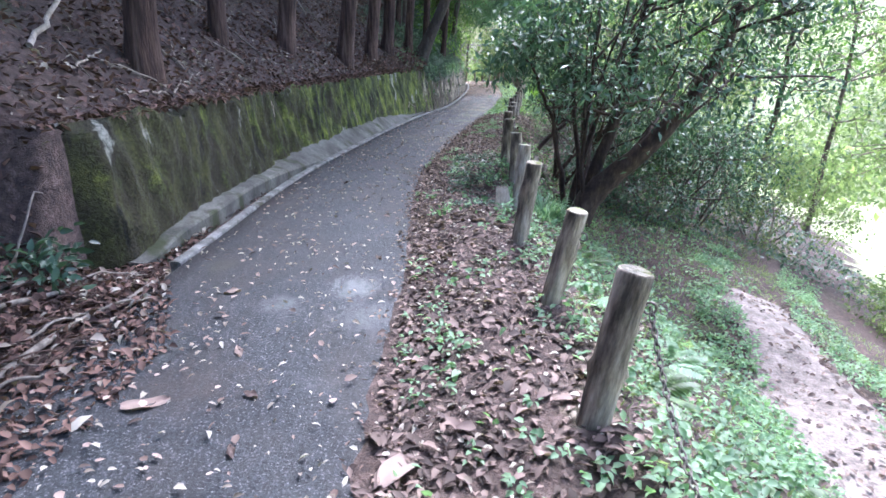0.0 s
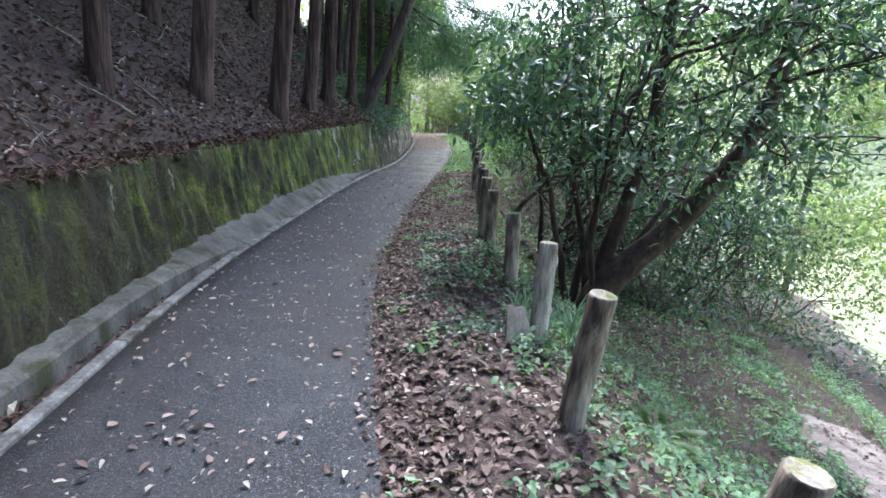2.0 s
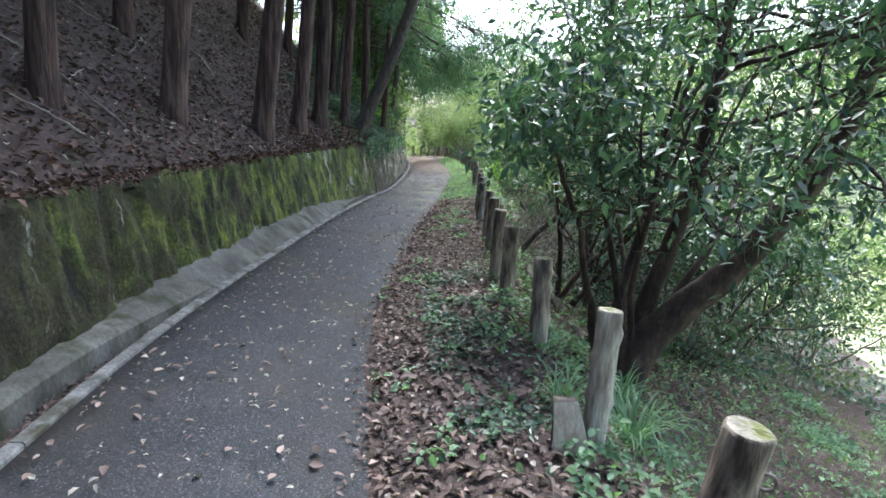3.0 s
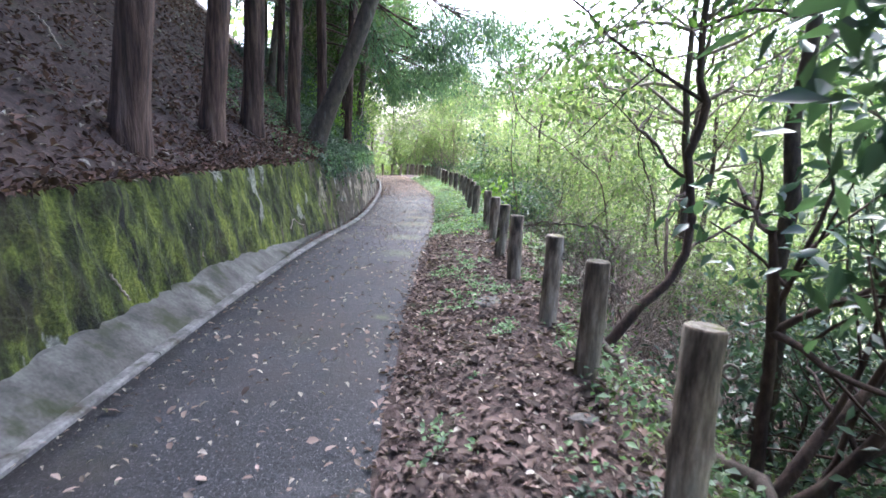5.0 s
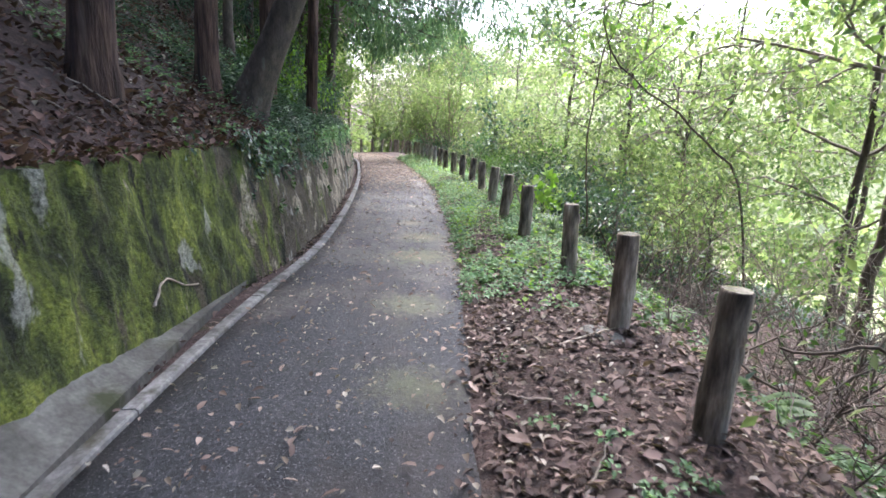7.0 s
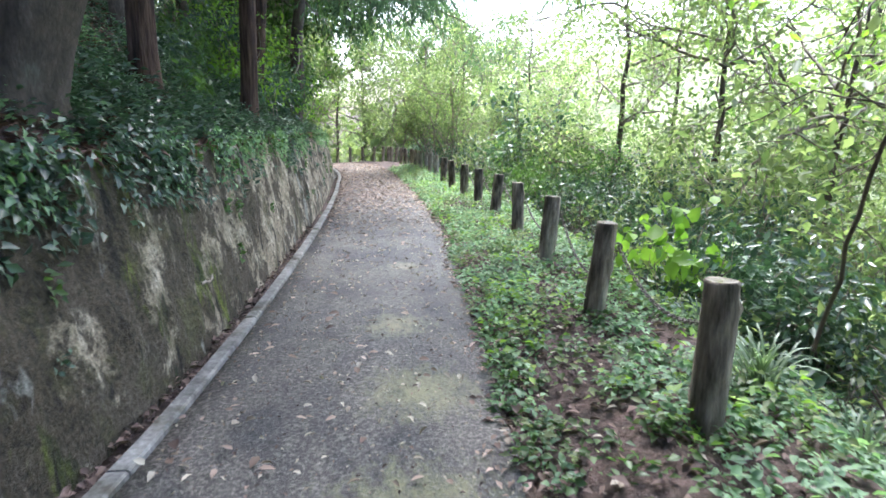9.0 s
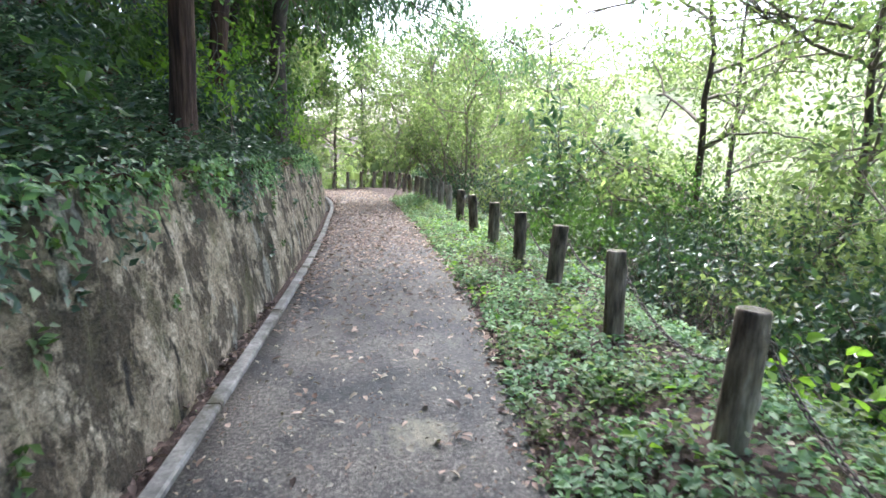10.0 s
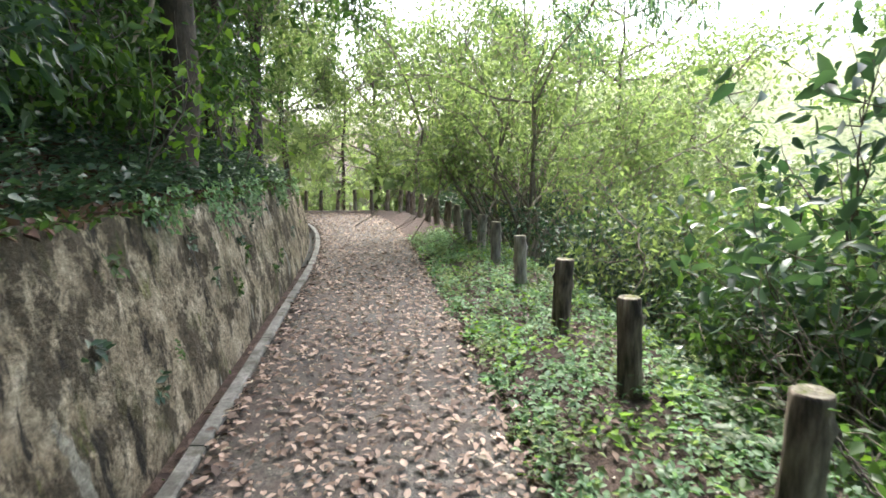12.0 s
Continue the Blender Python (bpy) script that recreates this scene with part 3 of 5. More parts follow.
def log_rings(rng, height, radius, knots):
    """Rings of a slightly crooked log, from under the ground to its chamfered top."""
    rings = []
    phase = rng.uniform(0, 6.28, 3)
    zs = np.concatenate([np.linspace(-0.25, height - 0.012, 30), [height - 0.004, height]])
    for i, z in enumerate(zs):
        r0 = radius * (1.06 - 0.08 * z) * (0.97 if i == 30 else 0.9 if i == 31 else 1)
        ring = []
        for k in range(16):
            a = 2 * math.pi * k / 16
            r = r0 * (1 + 0.035 * math.sin(2 * a + phase[0]) + 0.03 * math.sin(3 * a + phase[1] + z * 2) + 0.02 * math.sin(7 * a + phase[2]) + 0.08 * noise.noise((3 * math.cos(a) + phase[0], 3 * math.sin(a), z * 3.2)) + 0.035 * noise.noise((9 * math.cos(a) + phase[1], 9 * math.sin(a), z * 9)))
            for kz, ka in knots:
                r += 0.02 * math.exp(-((z - kz) / 0.025) ** 2 - (math.remainder(a - ka, 2 * math.pi) / 0.28) ** 2)
            ring.append((r * math.cos(a) + 0.012 * math.sin(z * 3 + phase[0]), r * math.sin(a) + 0.01 * math.sin(z * 2.4 + phase[1]), z))
        rings.append(ring)
    return np.array(rings)


def build_post(seed, height, radius, wood=None):
    rng = np.random.default_rng(seed)
    post = empty("fence_post", (0, 0, 0))
    rings = log_rings(rng, height, radius, [(height * rng.uniform(0.3, 0.9), rng.uniform(0, 6.28)) for _ in range(5)])
    n, m = rings.shape[:2]
    k = np.arange(n * m).reshape(n, m)
    k2 = np.roll(k, -1, 1)
    faces = np.stack([k[:-1], k2[:-1], k2[1:], k[1:]], -1).reshape(-1, 4).tolist()
    shaft = mesh_object("shaft", rings.reshape(-1, 3), faces, wood or M_POST, post)
    top = rings[-1]
    centre = top.mean(0)
    disc = [centre + np.array([0, 0, 0.002])] + [tuple(centre + (p - centre) * 0.5 + np.array([0, 0, 0.002 * rng.normal()])) for p in top] + [tuple(p) for p in top]
    f = [(0, 1 + i, 1 + (i + 1) % 16) for i in range(16)] + [(1 + i, 17 + i, 17 + (i + 1) % 16, 1 + (i + 1) % 16) for i in range(16)]
    mesh_object("cut_top", disc, f, M_CUT, shaft, False)["label"] = "pale sawn end grain"
    # the staple that carries the chain, on the valley side
    a = np.linspace(0, 2 * math.pi, 15)
    v, f = tubes([(np.stack([radius + 0.018 + 0.026 * np.cos(a), 0 * a, height - 0.15 + 0.026 * np.sin(a)], -1), np.full(15, 0.006))], 6)
    big_mesh("staple", v, f, M_CHAIN, shaft, True)["label"] = "rusty steel eye"
    return post


POST_LABEL = "weathered grey-brown round timber post with sawn top"
kinds = [build_post(11, 0.75, 0.068), build_post(12, 0.68, 0.069), build_post(13, 0.70, 0.064), build_post(14, 0.73, 0.07), build_post(15, 0.65, 0.067), build_post(16, 0.69, 0.062, M_PALEPOST)]
for p in kinds:
    tagged(p, POST_LABEL, "post", "fence posts along the path")
HEIGHTS = [0.75, 0.68, 0.70, 0.73, 0.65, 0.69]
post_top = spline([13, 18, 22, 25, 28, 33, 44, 60], [0.8, 0.78, 0.77, 0.74, 0.73, 0.7, 0.55, -0.6])
hooks, used = [], set()
rng = np.random.default_rng(5)
for i, y in enumerate(POST_Y):
    x = float(right_edge(y) + fence_off(y))
    z = float(rough_ground(np.array([x]), np.array([y]))[0])
    k = 0 if y == 9.8 else 1 if y == 18.85 else 5 if y == 6.32 or 30.5 < y < 36 else 1 + i % 4 if i > 4 else [0, 0, 4, 3, 1][i]
    if y > 13:
        z = float(post_top(y)) - HEIGHTS[k]
    m = pose(x, y, z, rng.uniform(-2, 2), LEAN.get(y, rng.uniform(-1, 5)), rng.uniform(-35, 35))
    if k in used:
        ob = copy_thing(kinds[k], m)
    else:
        used.add(k)
        ob = kinds[k]
        ob.matrix_basis = m
    if y == 6.32:
        ob["label"] = "pale barkless timber post beside a split stump"
    elif k == 5:
        ob["label"] = "bleached pale timber post with sawn top"
    hooks.append(m @ Vector((0.09, 0, HEIGHTS[k] - 0.15)))


def build_chain(a, b, sag):
    """A slack chain of welded links between two staples."""
    n = 160
    s = np.linspace(0, 1, n)
    line = np.array(a)[None] * (1 - s[:, None]) + np.array(b)[None] * s[:, None]
    line[:, 2] -= sag * 4 * s * (1 - s)
    line[:, 0] += 0.1 * sag * 4 * s * (1 - s)
    run = np.concatenate([[0], np.cumsum(np.linalg.norm(np.diff(line, axis=0), axis=1))])
    vs, fs, base = [], [], 0
    t = 0.0
    flip = False
    oval = np.linspace(0, 2 * math.pi, 9)[:-1]
    loop = []
    while t < run[-1]:
        p = np.array([np.interp(t, run, line[:, c]) for c in range(3)])
        q = np.array([np.interp(min(t + 0.03, run[-1]), run, line[:, c]) for c in range(3)])
        d = unit(q - p) if np.linalg.norm(q - p) > 1e-5 else np.array([0, 1.0, 0])
        side = unit(np.cross(d, [0, 0, 1.0]))
        up = np.cross(side, d)
        w = side if flip else up
        pts = p + d * 0.021 * np.cos(oval)[:, None] + w * 0.0115 * np.sin(oval)[:, None]
        pts = np.concatenate([pts, pts[:1]])
        loop.append((pts, np.full(9, 0.0042)))
        flip = not flip
        t += 0.031
    v, f = tubes(loop, 4)
    return tagged(big_mesh("chain", v, f, M_CHAIN, None, True), "slack rusty steel chain between fence posts", "chain", "chains of the fence")


for a, b in zip(hooks[:-1], hooks[1:]):
    if a.y < 2 or 18 < a.y < 26:
        build_chain(a, b, 0.26 + 0.06 * rng.normal())


# cedars on the bank
def limb(lines, name, mat, parent, most=5):
    """A branching limb as one connected mesh: each twig is tied to the nearest ring of the wood it grows from."""
    v, f = tubes(lines, most)
    sides = [most if rad[0] > 0.012 or len(pts) > 7 else 3 for pts, rad in lines]
    starts = np.concatenate([[0], np.cumsum([len(q[0]) * k for q, k in zip(lines, sides)])])
    ties = []
    for i in range(1, len(lines)):
        mids = np.concatenate([np.asarray(q[0]) for q in lines[:i]])
        where = np.concatenate([starts[j] + np.arange(len(lines[j][0])) * sides[j] for j in range(i)])
        k = where[np.argmin(((mids - lines[i][0][0]) ** 2).sum(1))]
        ties.append((k, k + 1, starts[i] + 1, starts[i]))
    if ties:
        f = np.concatenate([f, np.array(ties)])
    return big_mesh(name, v, f, mat, parent, True)


def trunk_line(rng, base, lean, height, r, flare=1.28, bend=0.0):
    """A trunk from below the ground upwards: lean is its sideways run per metre of height."""
    zs = np.concatenate([[-0.5, -0.15, 0.05, 0.2, 0.45], np.linspace(0.9, height, 16)])
    pts, rad = [], []
    for z in zs:
        w = 0.04 * noise.noise((z * 0.4, base[0] * 3, base[1]))
        pts.append((lean[0] * z - bend * z * z + w, lean[1] * z + w * 0.6, z))
        rad.append(r * (1 - 0.055 * max(z, 0) * (6 / height)) * (1 + (flare - 1) * math.exp(-max(z, 0) * 5)))
    return np.array(pts), np.maximum(np.array(rad), 0.02)


def fluted(pts, rad, rng, sides=22):
    """A trunk skin with the ridges of stringy bark and root flares."""
    v, f = tubes([(pts, rad)], sides)
    v = v.reshape(len(pts), sides, 3)
    ph = rng.uniform(0, 6.28, 4)
    a = np.arange(sides) * 2 * math.pi / sides
    for i in range(len(pts)):
        low = math.exp(-max(pts[i][2], 0) * 4)
        k = 1 + 0.05 * np.sin(5 * a + ph[0] + 0.2 * pts[i][2]) + 0.03 * np.sin(9 * a + ph[1]) + 0.14 * low * np.maximum(np.sin(4 * a + ph[2]), 0) + 0.012 * rng.normal(size=sides)
        v[i] = pts[i] + (v[i] - pts[i]) * k[:, None]
    return v.reshape(-1, 3), f


def build_cedar(x, y, r, lean, seed, height=11.0, low_twigs=3, crown=True, label="tall reddish-brown cedar trunk on the leafy bank"):
    rng = np.random.default_rng(seed)
    z = float(rough_ground(np.array([x]), np.array([y]))[0])
    tree = empty("cedar_tree", (x, y, z), label, "tree", "cedars on the bank")
    pts, rad = trunk_line(rng, (x, y), lean, height, r)
    v, f = fluted(pts, rad, rng)
    big_mesh("trunk", v, f, M_CEDAR, tree, True)
    ends = []
    for k in range(low_twigs):
        i = rng.integers(8, 17)
        a = rng.uniform(-1.2, 1.2)
        limb(grow(rng, pts[i], (math.cos(a), math.sin(a), 0.0), rng.uniform(0.5, 1.3), 0.016, 0, 0.15, lift=-0.06)[0], "dead_twig", M_CEDAR, tree)
    if crown:
        for k in range(12):
            i = rng.integers(13, 21)
            a = rng.uniform(0, 6.28)
            l2, e2 = grow(rng, pts[i], (math.cos(a), math.sin(a), 0.05), rng.uniform(1.6, 3.2), 0.03, 1, 0.14, (3, 5), -0.08, 0.6, 0.55)
            limb(l2, "limb", M_CEDAR, tree)
            ends += e2
        # crowns over the first stretch are thickened above view, to shade the wall
        foliage("crown", ends, 34 if y < 9 else 22, 0.34, 0.34, L_CEDAR, rng, tree, 0.35, 0.5)
    return tree


# the farther ones uphill and behind are unseen, added to shade the bank
CEDARS = [(-3.12, 6.95, 0.165, (0.06, -0.02)), (-3.5, 9.8, 0.13, (0.05, 0)), (-3.12, 11.95, 0.165, (0.10, 0.0)), (-2.45, 14.1, 0.17, (0.13, 0.0)),
          (-2.25, 16.3, 0.15, (0.09, 0.02)), (-2.06, 18.0, 0.165, (0.06, -0.02)), (-1.68, 20.2, 0.13, (0.06, 0.0)), (-1.33, 22.95, 0.125, (0.02, 0.0)), (-0.84, 25.4, 0.11, (0.06, 0.0)),
          (-2.6, 24.6, 0.10, (0.05, 0.02)), (-1.15, 28.1, 0.12, (0.12, 0.0)), (-4.9, 8.2, 0.15, (0.05, 0)), (-5.2, 11.5, 0.16, (0.06, 0)), (-4.6, 13.9, 0.14, (0.06, 0.02)),
          (-5.3, 17.0, 0.16, (0.05, 0)), (-4.4, 20.2, 0.15, (0.06, 0)), (-6.5, 14.5, 0.16, (0.04, 0)), (-4.2, 4.2, 0.15, (0.05, 0)), (-6.3, 20.6, 0.15, (0.04, 0)), (-4.2, 25.2, 0.15, (0.06, 0)), (-5.6, 6.0, 0.15, (0.05, 0)), (-7.6, 8.5, 0.16, (0.04, 0)), (-8.2, 12.5, 0.16, (0.04, 0)), (-7.4, 17.5, 0.16, (0.04, 0)), (-8.0, 23.0, 0.16, (0.04, 0)), (-6.4, 28.0, 0.16, (0.05, 0)), (-4.6, 33.5, 0.16, (0.05, 0)), (-3.9, 0.8, 0.16, (0.05, 0)), (-6.0, -1.0, 0.16, (0.05, 0)), (-4.2, -4.0, 0.16, (0.05, 0))]
for n, (x, y, r, lean) in enumerate(CEDARS):
    build_cedar(x, y, r, lean, 100 + n, 11.5, 4 if n < 10 else 2, True)


def bough(name, start, way, length, seed, label, mat, size, per, group):
    """A long drooping bough that hangs over the path, with its sprays."""
    rng = np.random.default_rng(seed)
    ob = empty(name, start, label, "branch", group)
    lines, ends = grow(rng, (0, 0, 0), way, length, 0.035, 2, 0.1, (4, 6), -0.02, 0.4, 0.5)
    lines = [q for q in lines if q[0][-1][2] + start[2] > 2.9]
    ends = [e for e in ends if e[2] + start[2] > 3.0]
    v, f = tubes(lines, 5)
    big_mesh("stem", v, f, M_CEDAR, ob, True)
    foliage("spray", ends, per, 0.15, size * 1.25, mat, rng, ob, 0.15, 1.2)
    return ob


def build_leaning_tree():
    rng = np.random.default_rng(77)
    x, y = -1.33, 20.6
    z = float(rough_ground(np.array([x]), np.array([y]))[0])
    tree = empty("leaning_tree", (x, y, z), "dark tree trunk leaning and curving over the path", "tree")
    zs = np.concatenate([[-0.4, -0.1, 0.1, 0.35], np.linspace(0.8, 9, 14)])
    pts = np.array([(0.5 * max(t, 0) - 0.022 * t * t * (t > 0), -0.06 * t, t) for t in zs])
    rad = 0.185 * (1 - 0.06 * np.maximum(zs, 0)) * (1 + 0.5 * np.exp(-np.maximum(zs, 0) * 4))
    v, f = fluted(pts, rad, rng, 18)
    big_mesh("trunk", v, f, M_BARK, tree, True)
    lines, ends = [], []
    for i in (10, 12, 13, 14, 15, 16, 17, 17):
        a = rng.uniform(-1.2, 1.6)
        l2, e2 = grow(rng, pts[i], (math.cos(a), math.sin(a), 0.4), rng.uniform(1.5, 2.6), 0.05, 2, 0.2, (2, 4), 0.0, 0.7, 0.55)
        limb(l2, "limb", M_BARK, tree)
        ends += e2
    foliage("crown", ends, 22, 0.22, 0.085, L_MID, rng, tree, 0.45, 0.3)


build_leaning_tree()
for k, (s, w, n) in enumerate([((-1.5, 21.4, 5.3), (0.85, 0.3, -0.22), 3.4), ((-1.5, 24.1, 5.2), (0.9, 0.1, -0.2), 3.6), ((-1.3, 22.8, 6.2), (0.9, 0.2, -0.25), 4.2), ((-1.7, 28.2, 5.6), (0.95, 0.0, -0.2), 4.2), ((-1.6, 26.0, 5.0), (0.9, 0.35, -0.15), 3.4), ((-1.5, 28.4, 6.6), (0.95, 0.3, -0.25), 5.0), ((-1.4, 21.6, 6.4), (0.9, -0.1, -0.2), 3.4), ((-1.8, 28.0, 4.9), (0.9, -0.2, -0.1), 3.0), ((-1.9, 33.0, 6.0), (0.9, -0.2, -0.2), 5.0)]):
    bough("cedar_bough", s, w, n, 300 + k, "drooping blue-green cedar bough over the path", L_CEDAR, 0.13, 28, "cedar boughs over the path")


# shrubs and trees
def bush(name, label, category, group, x, y, height, spread, seed, mat, size, stems=6, per=26, clump=0.16, bark=None, aspect=0.45, broad=False, lean=(0, 0), stem_r=0.025, level=2, sink=0.0, droop=0.25, up=0.9, wander=0.18, bare=0.0):
    """A shrub or small tree: stems from one foot, branching limbs and a crown of single leaves."""
    rng = np.random.default_rng(seed)
    z = float(rough_ground(np.array([x]), np.array([y]))[0]) - sink
    ob = empty(name, (x, y, z), label, category, group)
    lines, ends = [], []
    for k in range(stems):
        a = 2 * math.pi * (k + rng.uniform(0, 0.8)) / stems
        way = (math.cos(a) * spread / height * 0.8 + lean[0], math.sin(a) * spread / height * 0.8 + lean[1], up)
        l2, e2 = grow(rng, (0.06 * math.cos(a) * stems * 0.3, 0.06 * math.sin(a) * stems * 0.3, -0.1), way, height * rng.uniform(0.55, 0.8), stem_r * rng.uniform(0.7, 1.2), level, wander, (3, 5), 0.03, 0.75, 0.55)
        limb(l2, "stem", bark or M_TWIG, ob)
        ends += e2
    if per:
        foliage("crown", [e for e in ends if e[2] >= bare] or ends, per, clump, size, mat, rng, ob, aspect, droop, broad)
    return ob


def thicket(x, y, height, spread, seed, leafy=4):
    """A tangle of bare grey twigs with a few leaves."""
    return bush("thicket", "tangled grey-brown bare thicket with few leaves", "shrub", "thickets below the fence", x, y, height, spread, seed, L_MID, 0.05, 9, leafy, 0.14, M_TWIG if seed % 2 else M_BARK, 0.5, stem_r=0.012, wander=0.3)


# the big evergreen with several stems beside the fence
def build_evergreen():
    rng = np.random.default_rng(21)
    x, y, z = 2.15, 8.6, 0.0
    tree = empty("evergreen_tree", (x, y, z), "many-stemmed evergreen tree with dark glossy leaves", "tree")
    trunks = [([(-0.06, 0, -0.85), (-0.02, 0, -0.5), (0.18, -0.04, -0.12), (0.48, -0.1, 0.22), (0.92, -0.18, 0.7), (1.25, -0.24, 1.15), (1.5, -0.28, 1.75), (1.68, -0.3, 2.4), (1.8, -0.3, 3.2)], 0.18, 0.06),
              ([(0.02, 0.12, -0.85), (0.04, 0.1, -0.4), (0.16, 0.08, 0.2), (0.36, 0.06, 0.85), (0.52, 0.06, 1.5), (0.58, 0.1, 2.3), (0.66, 0.1, 3.3)], 0.11, 0.045),
              ([(-0.1, 0.3, -0.8), (-0.2, 0.32, -0.3), (-0.34, 0.3, 0.3), (-0.5, 0.2, 0.9), (-0.8, 0.0, 1.5), (-1.15, -0.15, 1.85)], 0.045, 0.015)]
    crowns = []
    for line, r0, r1 in trunks:
        line = np.array(line)
        t = np.linspace(0, len(line) - 1, 26)
        pts = np.stack([np.interp(t, np.arange(len(line)), line[:, c]) for c in range(3)], -1)
        for _ in range(2):
            pts[1:-1] = (pts[:-2] + 2 * pts[1:-1] + pts[2:]) / 4
        pts[1:-1] += rng.normal(size=(24, 3)) * 0.012
        v, f = fluted(pts, np.linspace(r0, r1, 26), rng, 14)
        big_mesh("trunk", v, f, M_DARKBARK, tree, True)
        for i in (11, 13, 15, 17, 18, 20, 21, 22, 24, 25) if r0 > 0.1 else (15, 18, 20, 22, 23, 24, 25):
            a = rng.uniform(0, 6.28)
            lines, ends = grow(rng, pts[i], (math.cos(a), math.sin(a), 0.25), rng.uniform(0.8, 1.5) * (1 if r0 > 0.1 else 0.5), 0.028 if r0 > 0.1 else 0.012, 2, 0.18, (2, 4), 0.0, 0.75, 0.6)
            crowns.append((lines, ends))
    for way, length, r in [((0.25, 0.2, 0.95), 3.2, 0.05), ((-0.05, 0.25, 0.95), 3.0, 0.045), ((-0.3, -0.05, 0.9), 2.7, 0.04), ((0.12, -0.3, 0.9), 2.8, 0.035), ((0.45, 0.4, 0.8), 3.0, 0.05), ((-0.15, 0.5, 0.8), 2.6, 0.04), ((0.75, 0.1, 0.6), 3.0, 0.05)]:
        crowns.append(grow(rng, (0.1 * rng.normal(), 0.1 + 0.1 * rng.normal(), -0.6), way, length, r, 3, 0.1, (2, 3), 0.03, 0.7, 0.55))
    for lines, ends in crowns:
        lines = [q for q in lines if (q[0][:, 0].min() > -0.8 or q[0][:, 2].min() > 1.5) and (q[1][0] > 0.03 or q[0][:, 2].min() > 0.7) and (2.1 + q[0][:, 0] - 0.85 * (q[0][:, 1] + 0.58)).min() > 0 and q[0][:, 0].min() > -1.5]
        keep = [e for e in ends if e[2] > (1.3 if e[0] < 0.2 else 0.75 if e[0] < 0.8 else 0.1) + 0.25 * rng.normal() and e[0] > (-0.8 if e[2] < 1.4 else -1.4) and 2.19 + e[0] > 0.85 * (e[1] + 0.58)]
        if lines:
            limb(lines, "stem", M_DARKBARK, tree, 6)
        if keep:
            foliage("crown", keep, 9, 0.17, 0.1, L_DARK, rng, tree, 0.4, 0.35)


build_evergreen()
bush("evergreen_sapling", "leaning young evergreen with glossy dark leaves", "tree", "", 2.05, 10.6, 2.6, 0.8, 431, L_DARK, 0.11, 4, 4, 0.2, M_DARKBARK, 0.4, True, lean=(0.6, -0.25), stem_r=0.045, bare=1.2)
DARKS = "dark evergreen shrubs below the fence"
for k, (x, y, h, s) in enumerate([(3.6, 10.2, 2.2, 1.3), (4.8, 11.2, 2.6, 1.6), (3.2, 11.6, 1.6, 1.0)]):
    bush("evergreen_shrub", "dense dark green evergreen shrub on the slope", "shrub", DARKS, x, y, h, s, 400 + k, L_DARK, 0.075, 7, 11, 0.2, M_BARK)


def build_crooked_tree():
    """A slender dark tree with two kinks that leans out from the fence."""
    rng = np.random.default_rng(31)
    x, y = 1.85, 12.35
    z = float(rough_ground(np.array([x]), np.array([y]))[0])
    tree = empty("crooked_tree", (x, y, z), "slender crooked dark tree leaning from the fence", "tree")
    line = np.array([(-0.02, 0, -0.3), (0.05, 0, 0.05), (0.3, 0.02, 0.35), (0.55, 0.04, 0.55), (0.7, 0.06, 0.8), (0.74, 0.08, 1.1), (0.7, 0.1, 1.4), (0.68, 0.12, 1.6), (0.76, 0.1, 1.85), (0.78, 0.08, 2.02), (0.7, 0.08, 2.2), (0.69, 0.08, 2.6), (0.74, 0.1, 3.2), (0.7, 0.2, 4.0), (0.8, 0.3, 5.0)])
    rad = 0.8 * np.array([0.06, 0.058, 0.054, 0.05, 0.047, 0.045, 0.043, 0.047, 0.043, 0.046, 0.038, 0.036, 0.032, 0.026, 0.02])
    v, f = tubes([(line, rad)], 10)
    big_mesh("trunk", v, f, M_DARKBARK, tree, True)
    lines, ends = [], []
    for i, way in ((3, (0.15, 0.5, 0.9)), (4, (0.9, 0.2, 0.5)), (6, (-0.5, 0.4, 0.7)), (9, (-0.8, 0.2, 0.4)), (11, (0.9, 0.3, 0.5)), (12, (-0.6, -0.2, 0.7)), (13, (0.5, 0.6, 0.5)), (14, (0.1, 0, 1))):
        l2, e2 = grow(rng, line[i], way, rng.uniform(0.9, 1.6), 0.018, 2, 0.2, (2, 4), 0.02, 0.7, 0.55)
        limb(l2, "limb", M_DARKBARK, tree)
        ends += e2
    foliage("crown", [e for e in ends if e[2] > 1.7], 7, 0.2, 0.075, L_LIGHT, rng, tree)


build_crooked_tree()


